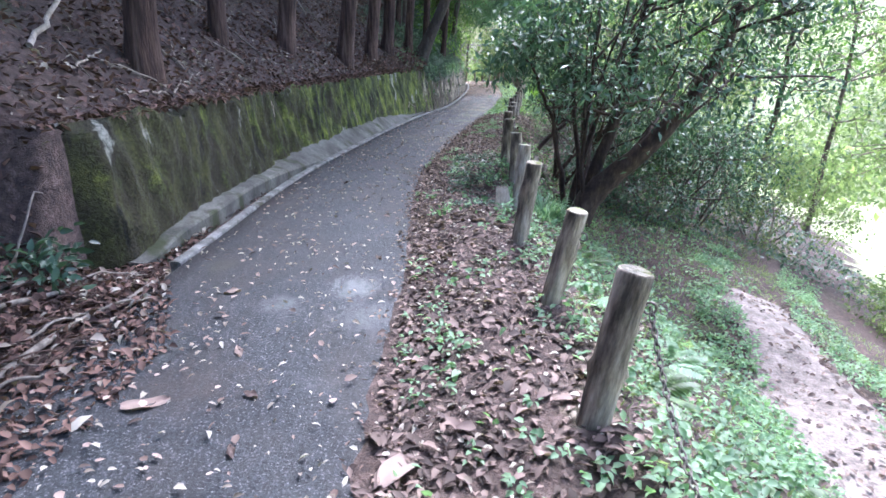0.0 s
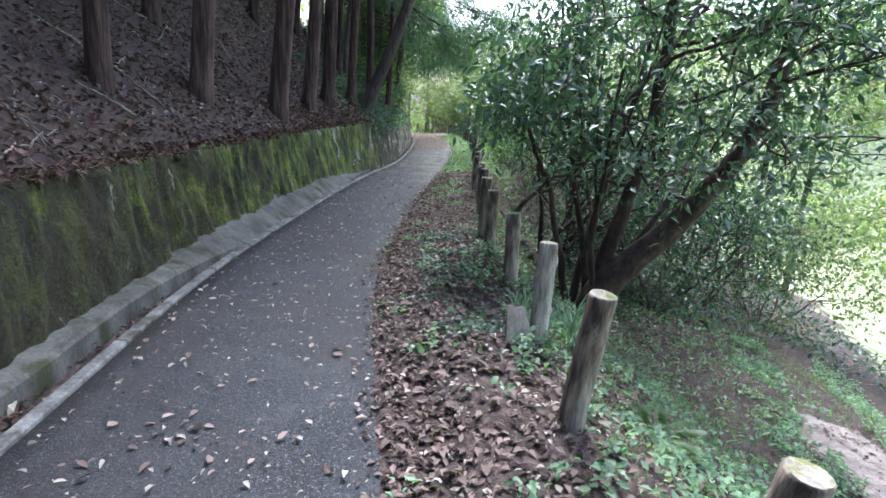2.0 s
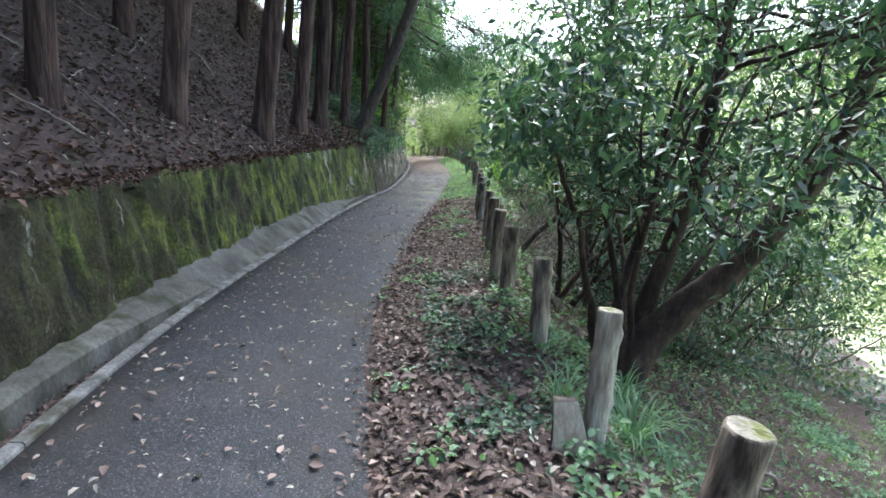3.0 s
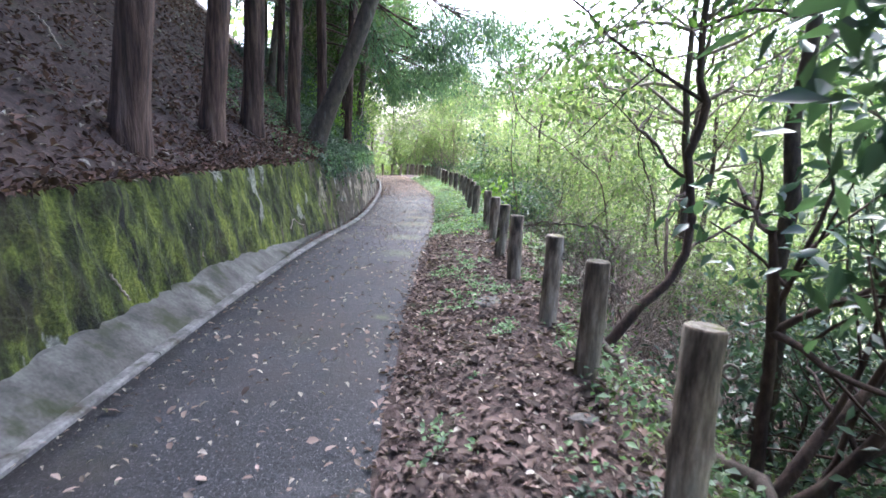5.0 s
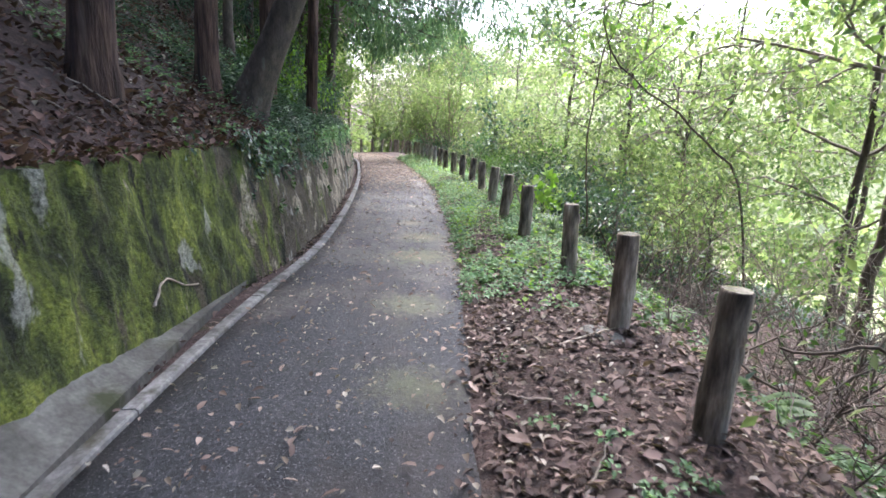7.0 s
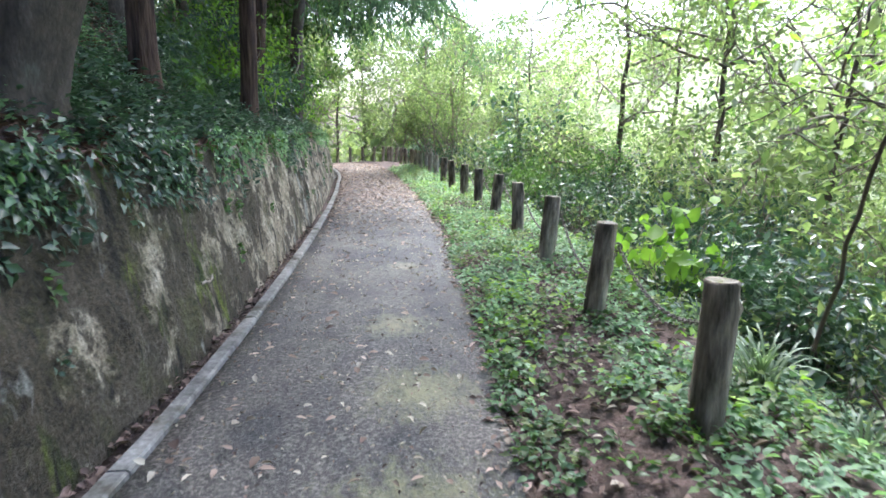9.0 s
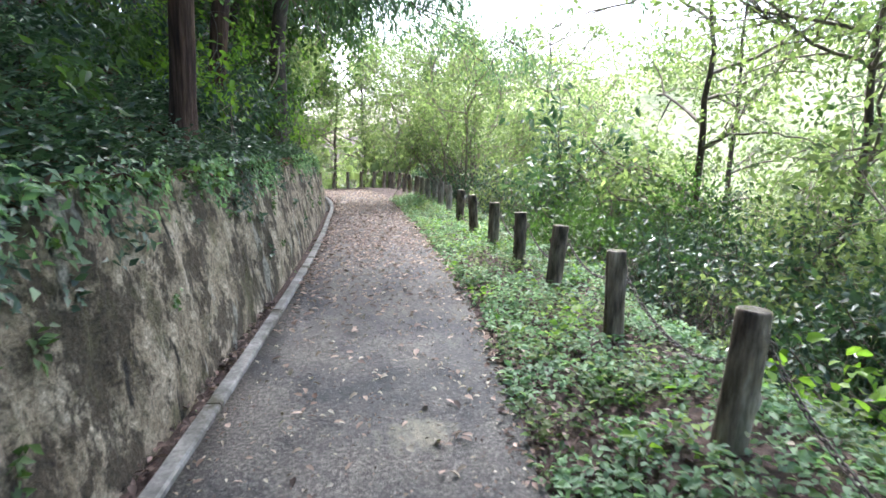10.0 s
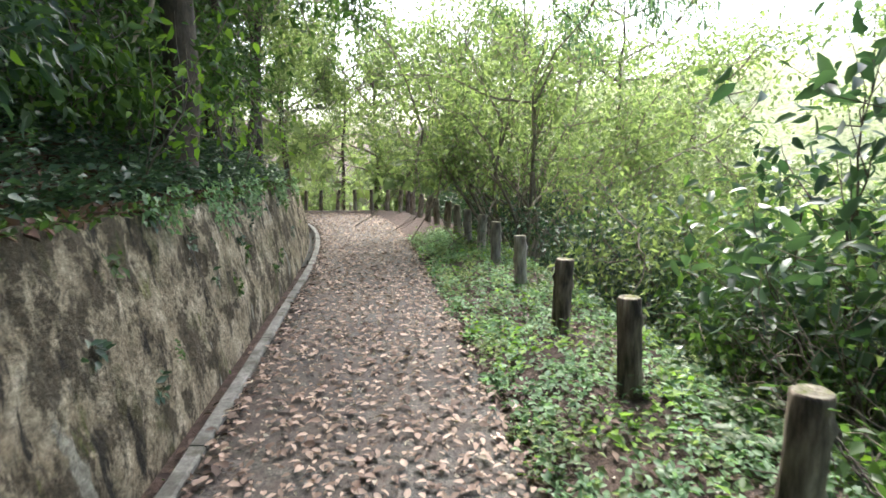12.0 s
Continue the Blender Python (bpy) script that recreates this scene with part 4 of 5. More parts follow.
def slim_tree(x, y, height, r, seed, mat, size, per, label, lean=(0.02, 0), first=0.35, group="slender trees on the slope", reach=1.6, n_limbs=12):
    rng = np.random.default_rng(seed)
    z = float(rough_ground(np.array([x]), np.array([y]))[0])
    tree = empty("slender_tree", (x, y, z), label, "tree", group)
    zs = np.concatenate([[-0.4, 0, 0.2], np.linspace(0.6, height, 14)])
    wob = np.cumsum(rng.normal(size=(len(zs), 2)) * 0.035, 0)
    pts = np.array([(lean[0] * t + a, lean[1] * t + b, t) for t, (a, b) in zip(zs, wob)])
    v, f = tubes([(pts, r * (1 - 0.75 * np.maximum(zs, 0) / height) * (1 + 0.4 * np.exp(-np.maximum(zs, 0) * 5)))], 9)
    big_mesh("trunk", v, f, M_BARK, tree, True)
    lines, ends = [], []
    for k in range(n_limbs):
        i = int(rng.uniform(3 + first * 13, 16.9))
        a = rng.uniform(0, 6.28)
        l2, e2 = grow(rng, pts[i], (math.cos(a), math.sin(a), 0.45), reach * rng.uniform(0.6, 1.1), r * 0.4, 2, 0.18, (2, 4), 0.0, 0.7, 0.55)
        limb(l2, "limb", M_TWIG, tree, 4)
        ends += e2
    foliage("crown", ends, per, 0.2, size, mat, rng, tree)
    return tree


slim_tree(2.75, 11.4, 6.5, 0.07, 41, L_MID, 0.08, 8, "grey slender tree trunk among green leaves", (0.02, 0), 0.3)
LT = "light green leafy tree on the valley slope"
SLIM = [(4.2, 15.5, 5.5, L_MID), (5.6, 18.0, 6.0, L_LIGHT), (6.4, 23.2, 4.0, L_LIGHT), (7.2, 14.0, 6.5, L_MID), (7.6, 20.5, 6.5, L_LIGHT), (6.0, 25.5, 5.0, L_LIGHT), (5.42, 27.1, 5.0, L_LIGHT),
        (8.6, 25.0, 6.5, L_MID), (7.4, 36.5, 4.2, L_LIGHT), (9.2, 31.5, 7.0, L_LIGHT), (5.0, 40.0, 6.0, L_LIGHT), (8.0, 41.0, 8.0, L_LIGHT), (10.5, 17.0, 7.5, L_LIGHT), (11.5, 24.0, 8.0, L_LIGHT), (9.5, 10.5, 6.5, L_LIGHT)]
for k, (x, y, h, m) in enumerate(SLIM):
    slim_tree(x, y, h, 0.045 + 0.006 * h, 500 + k, m, 0.12 if x > 6 else 0.1, 8, LT, (0.03, 0), 0.42 if y < 20 else 0.15, "light green trees on the slope", 1.9, 15)

# bare thickets and leafy shrubs all along the fence
for k, (x, y, h, s) in enumerate([(2.9, 14.5, 1.7, 1.2), (3.3, 16.2, 1.9, 1.3), (3.2, 18.0, 1.8, 1.2), (4.6, 17.2, 2.2, 1.5), (4.4, 13.6, 2.0, 1.4), (5.4, 19.6, 2.2, 1.5), (3.9, 24.6, 1.5, 1.2), (4.3, 22.8, 1.7, 1.3), (5.0, 24.8, 2.0, 1.4), (3.7, 27.4, 1.5, 1.0), (3.5, 10.4, 1.6, 1.1), (3.0, 12.9, 1.5, 1.0), (6.2, 21.5, 2.4, 1.6), (6.4, 16.0, 2.4, 1.6)]):
    thicket(x, y, h, s, 600 + k, 1)
for k, (x, y, h, s) in enumerate([(2.75, 13.8, 1.3, 0.8), (2.6, 15.6, 1.1, 0.8), (2.75, 16.9, 1.3, 0.9), (3.0, 18.6, 1.1, 0.8), (3.2, 13.2, 1.6, 1.0), (3.5, 15.2, 1.8, 1.1), (3.7, 17.3, 1.7, 1.1), (3.3, 23.4, 0.9, 0.7), (3.4, 25.2, 0.9, 0.7), (3.3, 21.2, 0.8, 0.7), (2.5, 13.2, 1.2, 0.8), (2.45, 14.6, 1.1, 0.8), (2.9, 12.2, 1.4, 0.9), (4.1, 14.6, 1.8, 1.2), (4.3, 16.4, 1.9, 1.2)]):
    bush("bare_thicket", "dense tangle of bare dark-grey twigs", "shrub", "bare thickets behind the posts", x, y, h, s, 650 + k, L_MID, 0.05, 10, 0, 0.12, M_BARK if k % 2 else M_TWIG, 0.5, stem_r=0.011, wander=0.35)
GREENS = "green leafy shrubs below the fence"
SHRUBS = [(3.7, 20.6, 1.2, 0.9, L_DARK), (4.8, 20.6, 2.0, 1.3, L_LIGHT), (4.0, 22.3, 1.4, 0.9, L_DARK), (4.1, 24.2, 1.5, 1.0, L_DARK), (4.1, 25.8, 1.3, 0.9, L_DARK), (3.8, 26.2, 1.1, 0.8, L_MID), (4.3, 26.6, 2.0, 1.3, L_MID), (4.5, 28.8, 1.7, 1.0, L_MID), (4.3, 30.6, 1.5, 0.9, L_DARK), (4.1, 32.2, 1.6, 0.9, L_DARK),
          (4.6, 30.6, 2.4, 1.5, L_LIGHT), (5.2, 28.4, 1.9, 1.3, L_LIGHT), (6.2, 29.5, 2.4, 1.6, L_LIGHT), (4.0, 36.2, 1.8, 1.0, L_DARK), (3.7, 38.6, 1.6, 0.9, L_DARK), (3.9, 41.0, 1.5, 1.0, L_DARK), (3.4, 44.0, 1.3, 0.9, L_MID), (5.6, 23.4, 2.2, 1.5, L_LIGHT), (7.0, 26.8, 2.6, 1.7, L_LIGHT),
          (5.2, 14.8, 2.2, 1.5, L_LIGHT), (6.6, 12.2, 2.4, 1.6, L_LIGHT), (7.4, 8.4, 1.1, 1.0, L_LIGHT), (6.9, 5.6, 0.8, 0.9, L_LIGHT)]
for k, (x, y, h, s, m) in enumerate(SHRUBS):
    bush("leafy_shrub", "dense green leafy shrub beside the fence" if m is not L_LIGHT else "light green leafy shrub on the valley slope", "shrub", GREENS, x, y, h, s, 700 + k, m, 0.075, 7, 15, 0.17, M_TWIG)


# the tall fan-shaped bush behind the bend of the fence
for k, (x, y, h) in enumerate([(3.55, 34.4, 4.2), (4.9, 36.0, 4.0)]):
    bush("tall_shrub", "tall fan-shaped shrub with yellow-green crown", "shrub", "tall shrubs behind the bend", x, y, h, 1.9, 760 + k, L_LIGHT, 0.09, 12, 22, 0.22, M_TWIG, 0.45, stem_r=0.035, up=1.0, bare=1.5)

# young trees with big lobed and pointed leaves close to the fence
bush("lime_sapling", "sapling with large bright lime-green leaves", "plant", "lime-leaved saplings", 2.75, 20.7, 0.95, 0.42, 801, L_LIME, 0.115, 3, 3, 0.11, M_TWIG, 0.85, True, stem_r=0.007, level=1)
bush("lime_sapling", "sapling with large bright lime-green leaves", "plant", "lime-leaved saplings", 3.3, 22.3, 0.6, 0.5, 803, L_LIME, 0.09, 4, 3, 0.12, M_TWIG, 0.7, True, stem_r=0.006, level=1)
bush("broadleaf_sapling", "young tree with big dark pointed leaves", "plant", "broad-leaved saplings", 4.15, 28.4, 2.6, 0.4, 811, L_DARK, 0.14, 4, 4, 0.14, M_BARK, 0.42, True, stem_r=0.018, level=2)
bush("broadleaf_sapling", "young tree with big dark pointed leaves", "plant", "broad-leaved saplings", 4.5, 29.7, 1.8, 0.6, 813, L_MID, 0.13, 4, 3, 0.16, M_BARK, 0.42, True, stem_r=0.015, level=2)


# arching bare branches that hang over the fence
def arch(points, seed, r=0.016, leaf=L_LIGHT, per=3):
    rng = np.random.default_rng(seed)
    p = np.array(points, float)
    t = np.linspace(0, len(p) - 1, 22)
    line = np.stack([np.interp(t, np.arange(len(p)), p[:, c]) for c in range(3)], -1)
    line[1:-1] = (line[:-2] + line[1:-1] * 2 + line[2:]) / 4 + rng.normal(size=(20, 3)) * 0.012
    ob = empty("arching_branch", tuple(line[0]), "thin dark arching branch with sparse light leaves", "branch", "arching branches over the fence")
    line = line - line[0]
    lines, ends = [(line, np.linspace(r, r * 0.35, 22))], []
    for k in range(6):
        i = rng.integers(4, 21)
        l2, e2 = grow(rng, line[i], unit(rng.normal(size=3) + (0, 0, 0.4)), rng.uniform(0.35, 0.9), r * 0.45, 1, 0.25, (1, 3), 0.02, 0.7, 0.6)
        lines += l2
        ends += e2
    for i, q in enumerate(lines):
        v, f = tubes([q], 5)
        big_mesh("twig" if i else "stem", v, f, M_BARK, ob, True)
    foliage("foliage", ends, per, 0.13, 0.075, leaf, rng, ob)


arch([(4.6, 18.6, -0.6), (4.4, 18.7, 0.9), (3.6, 18.6, 1.5), (2.7, 18.4, 2.0), (2.4, 18.3, 2.5), (2.6, 18.2, 2.9)], 901)
arch([(2.9, 19.4, 0.2), (2.6, 18.9, 1.3), (2.5, 18.4, 2.1), (2.7, 18.2, 2.8)], 902, 0.012)
arch([(4.4, 16.2, -0.5), (4.1, 16.1, 0.9), (3.7, 15.9, 1.6), (3.9, 15.5, 2.3)], 903, 0.02)
arch([(4.9, 17.0, 0.3), (5.2, 16.6, 1.2), (5.6, 16.2, 2.2), (5.8, 15.8, 3.2)], 904, 0.018)
arch([(3.1, 15.0, 0.2), (2.7, 14.6, 0.55), (2.1, 14.5, 0.6), (1.75, 14.75, 0.55)], 905, 0.016, L_LIGHT, 1)
arch([(5.2, 21.0, 3.2), (4.3, 20.4, 2.6), (3.6, 20.0, 2.1), (3.0, 19.6, 1.75)], 906, 0.012, L_LIME, 5)

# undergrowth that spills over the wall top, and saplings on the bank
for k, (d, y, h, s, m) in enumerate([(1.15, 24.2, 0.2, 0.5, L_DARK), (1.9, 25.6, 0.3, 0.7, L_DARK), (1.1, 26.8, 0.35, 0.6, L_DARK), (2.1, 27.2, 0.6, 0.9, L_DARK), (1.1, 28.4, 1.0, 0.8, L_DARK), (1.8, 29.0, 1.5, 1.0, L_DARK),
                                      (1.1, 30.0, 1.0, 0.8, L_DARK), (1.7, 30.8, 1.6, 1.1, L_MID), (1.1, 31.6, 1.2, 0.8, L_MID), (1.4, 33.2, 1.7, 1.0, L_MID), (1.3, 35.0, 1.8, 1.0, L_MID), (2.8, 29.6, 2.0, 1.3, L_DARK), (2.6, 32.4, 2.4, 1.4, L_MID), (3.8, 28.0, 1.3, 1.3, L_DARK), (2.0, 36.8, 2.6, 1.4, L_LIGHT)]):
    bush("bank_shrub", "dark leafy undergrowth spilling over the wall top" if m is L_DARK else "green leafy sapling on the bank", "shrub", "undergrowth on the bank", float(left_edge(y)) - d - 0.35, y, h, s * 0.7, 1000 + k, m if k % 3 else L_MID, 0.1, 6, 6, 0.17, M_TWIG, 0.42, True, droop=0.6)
bush("bank_sapling", "sapling with bright yellow-green leaves on the bank", "plant", "bright saplings on the bank", -1.05, 27.4, 1.1, 0.7, 1051, L_LIME, 0.1, 4, 6, 0.16, M_TWIG, 0.5, True, stem_r=0.01, level=1)
bush("bank_sapling", "sapling with bright yellow-green leaves on the bank", "plant", "bright saplings on the bank", -1.3, 28.8, 2.2, 0.9, 1052, L_LIME, 0.09, 4, 5, 0.16, M_TWIG, 0.5, True, stem_r=0.012, level=2)

for k, (x, y, h) in enumerate([(-0.72, 26.7, 1.3), (-0.62, 29.7, 1.5), (-0.55, 32.6, 1.8)]):
    bush("bank_sapling", "sapling with bright yellow-green leaves on the bank", "plant", "bright saplings on the bank", x, y, h, 0.7, 1053 + k, L_LIME, 0.085, 4, 4, 0.16, M_TWIG, 0.5, True, stem_r=0.01, level=1)

# trees of the bend and beyond, where the canopy closes over the path
for k, (x, y, h, m, r) in enumerate([(-2.4, 33.0, 8.5, L_MID, 0.17), (-2.2, 38.5, 8.0, L_LIGHT, 0.14), (-4.4, 31.0, 9.0, L_MID, 0.16), (-3.8, 43.0, 8.0, L_LIGHT, 0.13), (1.35, 48.0, 6.5, L_LIGHT, 0.12), (-0.5, 62.0, 8.0, L_LIGHT, 0.13), (4.6, 55.0, 9.0, L_LIGHT, 0.14), (-5.5, 52.0, 9.0, L_LIGHT, 0.14), (3.0, 66.0, 9.0, L_LIGHT, 0.14), (-4.0, 72.0, 9.0, L_LIGHT, 0.14), (9.0, 50.0, 10.0, L_LIGHT, 0.15), (7.5, 62.0, 10.0, L_LIGHT, 0.15), (-1.9, 35.6, 7.5, L_LIGHT, 0.12), (4.6, 45.5, 6.5, L_LIGHT, 0.1), (-0.4, 52.0, 8.5, L_LIGHT, 0.13), (6.0, 47.5, 8.5, L_LIGHT, 0.13), (0.6, 74.0, 11.0, L_LIGHT, 0.15), (-7.0, 64.0, 10.0, L_LIGHT, 0.14), (-1.5, 38.8, 7.5, L_LIGHT, 0.12), (-2.6, 41.5, 8.0, L_LIGHT, 0.12), (-1.2, 34.4, 7.0, L_LIGHT, 0.1), (-1.3, 37.2, 6.0, L_LIGHT, 0.1), (-1.9, 45.8, 7.0, L_LIGHT, 0.12), (-3.0, 57.0, 9.0, L_LIGHT, 0.13)]):
    slim_tree(x, y, h, r, 1100 + k, m if k % 3 else L_MID, 0.15, 20, "leafy tree with yellow-green canopy beyond the bend", (0.05 if x < 0 else -0.02, 0), 0.25, "trees beyond the bend", 2.8, 15)


# dark trees that roof the bank, and unseen trees added to shade the start
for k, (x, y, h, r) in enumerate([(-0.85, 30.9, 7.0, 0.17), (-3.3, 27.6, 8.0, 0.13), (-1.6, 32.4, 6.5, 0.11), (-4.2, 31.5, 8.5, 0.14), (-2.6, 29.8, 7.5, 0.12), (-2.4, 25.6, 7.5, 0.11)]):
    # the darker leaf on three of them puts the bank's shade into colour
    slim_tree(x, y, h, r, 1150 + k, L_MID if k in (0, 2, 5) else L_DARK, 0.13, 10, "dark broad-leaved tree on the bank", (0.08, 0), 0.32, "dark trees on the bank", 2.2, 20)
for k, (x, y, h, r) in enumerate([(3.8, -4.5, 8.0, 0.13), (6.5, -3.0, 8.5, 0.14), (1.9, -9.0, 9.0, 0.15), (5.0, -9.5, 9.0, 0.15), (-2.8, -9.0, 9.0, 0.15), (8.5, -0.5, 7.0, 0.12)]):
    slim_tree(x, y, h, r, 1170 + k, L_MID, 0.2, 9, "leafy tree added unseen behind the start for shade", (0.0, 0), 0.2, "trees behind the start", 2.6, 14)


# far woods across the valley
def build_far_woods():
    rng = np.random.default_rng(61)
    P = []
    for k in range(230):
        a, dist = rng.uniform(-0.6, 1.75), rng.uniform(26, 95)
        x, y = 2 + dist * math.sin(a), 10 + dist * math.cos(a)
        z = float(ground(np.array([x]), np.array([y]))[0])
        h = rng.uniform(3.0, 6.0)
        c = rng.normal(size=(26, 3)) * (1.6, 1.6, h * 0.22) + (x, y, z + h * 0.55)
        P.append(c)
    foliage("far_woods", np.concatenate(P), 9, 0.55, 0.5, L_LIGHT, rng, None, 0.6)["label"] = "hazy light green woods across the valley"
    tagged(bpy.data.objects["far_woods"], "hazy light green woods across the valley", "woods", kind="stuff")


build_far_woods()


# leaves on the ground
def scatter(name, n, xs, ys, size, mat, seed, label, category, lift=0.012, up=1.6, aspect=0.55, keep=None, broad=True, curl=0.25, tilt=0.35):
    rng = np.random.default_rng(seed)
    y = rng.uniform(*ys, n)
    x = xs(y, rng.uniform(0, 1, n))
    if keep is not None:
        ok = keep(x, y, rng)
        x, y = x[ok], y[ok]
    z = level(y) + wall_height(y) + 0.03 if name == "brow_leaves" else (rough_ground(x, y) if name != "path_leaves" else level(y) + 0.018) + lift
    m = len(x)
    a = rng.uniform(0, 6.28, m)
    D = np.stack([np.cos(a), np.sin(a), tilt * rng.normal(size=m)], -1)
    N = unit(np.stack([0.4 * rng.normal(size=m), 0.4 * rng.normal(size=m), np.full(m, up)], -1))
    L = size * rng.uniform(0.5, 1.4, m)
    v, f = leaf_arrays(np.stack([x, y, z + 0.01 * rng.uniform(0, 1, m)], -1), D, N, L, L * aspect * rng.uniform(0.7, 1.2, m), broad, curl)
    return tagged(big_mesh(name, v, f, mat), label, category, kind="stuff")


def on_path(y, u):
    return left_edge(y) + 0.03 + u * (right_edge(y) - left_edge(y) - 0.06)


def thick_leaves(x, y, rng):
    return rng.uniform(0, 1, len(y)) < 0.06 + 0.94 * ramp(22.5, 29, y)


def on_verge(y, u):
    return right_edge(y) + 0.02 + u**1.2 * 2.0


def on_bank(y, u):
    return left_edge(y) - np.where(y > 4.35, 0.7, 0.05) - u**1.4 * 6.5


def brown_verge(x, y, rng):
    return rng.uniform(0, 1, len(y)) < 1 - 0.62 * ramp(17.2, 18.6, y)


def green_verge(x, y, rng):
    return rng.uniform(0, 1, len(y)) < 0.1 + 0.06 * (y < 8) + 0.9 * ramp(17.0, 19.0, y)


scatter("path_leaves", 27000, on_path, (0, 48), 0.052, L_RED, 1, "rust-brown fallen leaves on the asphalt", "leaves", keep=thick_leaves, curl=0.12, tilt=0.15)
scatter("path_leaves", 5000, on_path, (0, 48), 0.06, L_DRY, 2, "small brown fallen leaves on the asphalt", "leaves", keep=lambda x, y, r: r.uniform(0, 1, len(y)) < 0.1 + 0.8 * ramp(22.5, 29, y), curl=0.15, tilt=0.2)
scatter("path_leaves", 2600, on_path, (0, 40), 0.042, L_PALE, 3, "pale curled leaf scraps on the asphalt", "leaves", keep=lambda x, y, r: r.uniform(0, 1, len(y)) < 0.75)
scatter("path_leaves", 7000, on_path, (0, 34), 0.02, L_DRY, 44, "dark crumbs and leaf scraps on the asphalt", "leaves", keep=lambda x, y, r: r.uniform(0, 1, len(y)) < 0.25 + 0.75 * ramp(13, 18, y), broad=False, tilt=0.3)
scatter("path_leaves", 3200, on_path, (0, 34), 0.022, L_PALE, 45, "small pale scraps on the asphalt", "leaves", keep=lambda x, y, r: r.uniform(0, 1, len(y)) < 0.4 + 0.6 * ramp(13, 18, y), broad=False, tilt=0.3)
scatter("verge_leaves", 34000, on_verge, (0.5, 34), 0.055, L_DRY, 4, "brown dead leaves covering the verge", "leaves", keep=brown_verge, broad=False)
scatter("verge_leaves", 5000, on_verge, (0.5, 18), 0.075, L_DRY, 14, "curled brown dead leaves on the verge", "leaves")
scatter("verge_leaves", 6000, on_verge, (0.5, 34), 0.042, L_PALE, 5, "pale dead leaves on the verge", "leaves", keep=brown_verge)
scatter("edge_leaves", 3600, lambda y, u: right_edge(y) - 0.16 + 0.3 * u**0.6, (0.5, 36), 0.05, L_DRY, 40, "brown leaves drifted along the asphalt edge", "leaves", 0.035, broad=False, tilt=0.4)
scatter("edge_leaves", 900, lambda y, u: right_edge(y) - 0.2 + 0.34 * u**0.6, (0.5, 36), 0.05, L_RED, 41, "rust-brown leaves drifted along the asphalt edge", "leaves", 0.04, broad=False, tilt=0.4)
scatter("bank_leaves", 34000, on_bank, (-2, 30), 0.09, L_BANK, 6, "brown dead leaves covering the steep bank", "leaves", 0.03, broad=False, tilt=0.8)
scatter("bank_leaves", 5000, on_bank, (-2, 30), 0.075, L_PALE, 7, "pale dead leaves on the steep bank", "leaves")
scatter("brow_leaves", 6000, lambda y, u: left_edge(y) - wall_in(y) - BATTER * wall_height(y) + 0.06 - 0.3 * u, (5, 37), 0.07, L_BANK, 15, "dead leaves and litter hanging over the wall top", "leaves", broad=False, tilt=0.8)
low = [(float(left_edge(y)) + dx, y) for dx, y in ((-0.02, 20.6), (-0.05, 22.9), (0.05, 23.6), (-0.03, 26.2), (-0.04, 27.8), (0.04, 28.1), (-0.02, 29.3), (-0.03, 18.6), (0.0, 31.2))]
scatter("brow_leaves", 4200, lambda y, u: left_edge(y) - wall_in(y) - BATTER * wall_height(y) + 0.1 - 0.3 * u, (16, 37), 0.055, L_MID, 16, "small green plants along the wall top", "plants", 0.03, 0.8, 0.5, lambda x, y, r: r.uniform(0, 1, len(y)) < ramp(16, 24, y) + 0.1, False, 0.15, 1.0)
scatter("bank_leaves", 6000, lambda y, u: left_edge(y) - 0.48 - 0.9 * u, (15, 37), 0.08, L_BANK, 46, "dead leaves lying on the ledge above the wall", "leaves", 0.03, broad=False, tilt=0.7)
scatter("gutter_leaves", 4200, lambda y, u: left_edge(y) + np.where(y > 25, 0.08, -0.1) - np.where(y > 19, 0.2, 0.3) * u, (4.8, 42), 0.06, L_DRY, 8, "dark dead leaves lying in the gutter", "leaves", 0.03, keep=lambda x, y, r: r.uniform(0, 1, len(y)) < 0.2 + 0.8 * ramp(17, 20, y) + 0.7 * (y < 9))


def low_plants(n, xs, ys, size, height, mat, seed, label, name="ground_cover", clump=0.0, leaves=8, aspect=0.6, broad=False):
    """Small rosettes of upright leaves, in patches; clump is the least density noise that carries plants."""
    rng = np.random.default_rng(seed)
    y = rng.uniform(*ys, n)
    x = xs(y, rng.uniform(0, 1, n))
    ok = np.array([noise.noise((a * 1.6, b * 1.6, seed)) + 0.5 * noise.noise((a * 5, b * 5, seed)) > clump for a, b in zip(x, y)])
    x, y = x[ok], y[ok]
    m = len(x) * leaves
    z = np.repeat(rough_ground(x, y), leaves)
    a = rng.uniform(0, 6.28, m)
    tall = np.repeat(height * rng.uniform(0.3, 1.2, len(x)), leaves) * rng.uniform(0.2, 1, m)
    off = size * rng.uniform(0.1, 0.9, m)
    P = np.stack([np.repeat(x, leaves) + off * np.cos(a), np.repeat(y, leaves) + off * np.sin(a), z + tall], -1)
    D = np.stack([np.cos(a), np.sin(a), rng.uniform(-0.3, 0.7, m)], -1)
    N = unit(np.stack([0.5 * rng.normal(size=m), 0.5 * rng.normal(size=m), np.ones(m)], -1))
    L = size * rng.uniform(0.6, 1.3, m)
    v, f = leaf_arrays(P, D, N, L, L * aspect, broad, 0.2)
    return tagged(big_mesh(name, v, f, mat), label, "plants", kind="stuff")


def green_part(y, u):
    return right_edge(y) - 0.03 + 2.1 * u**1.2


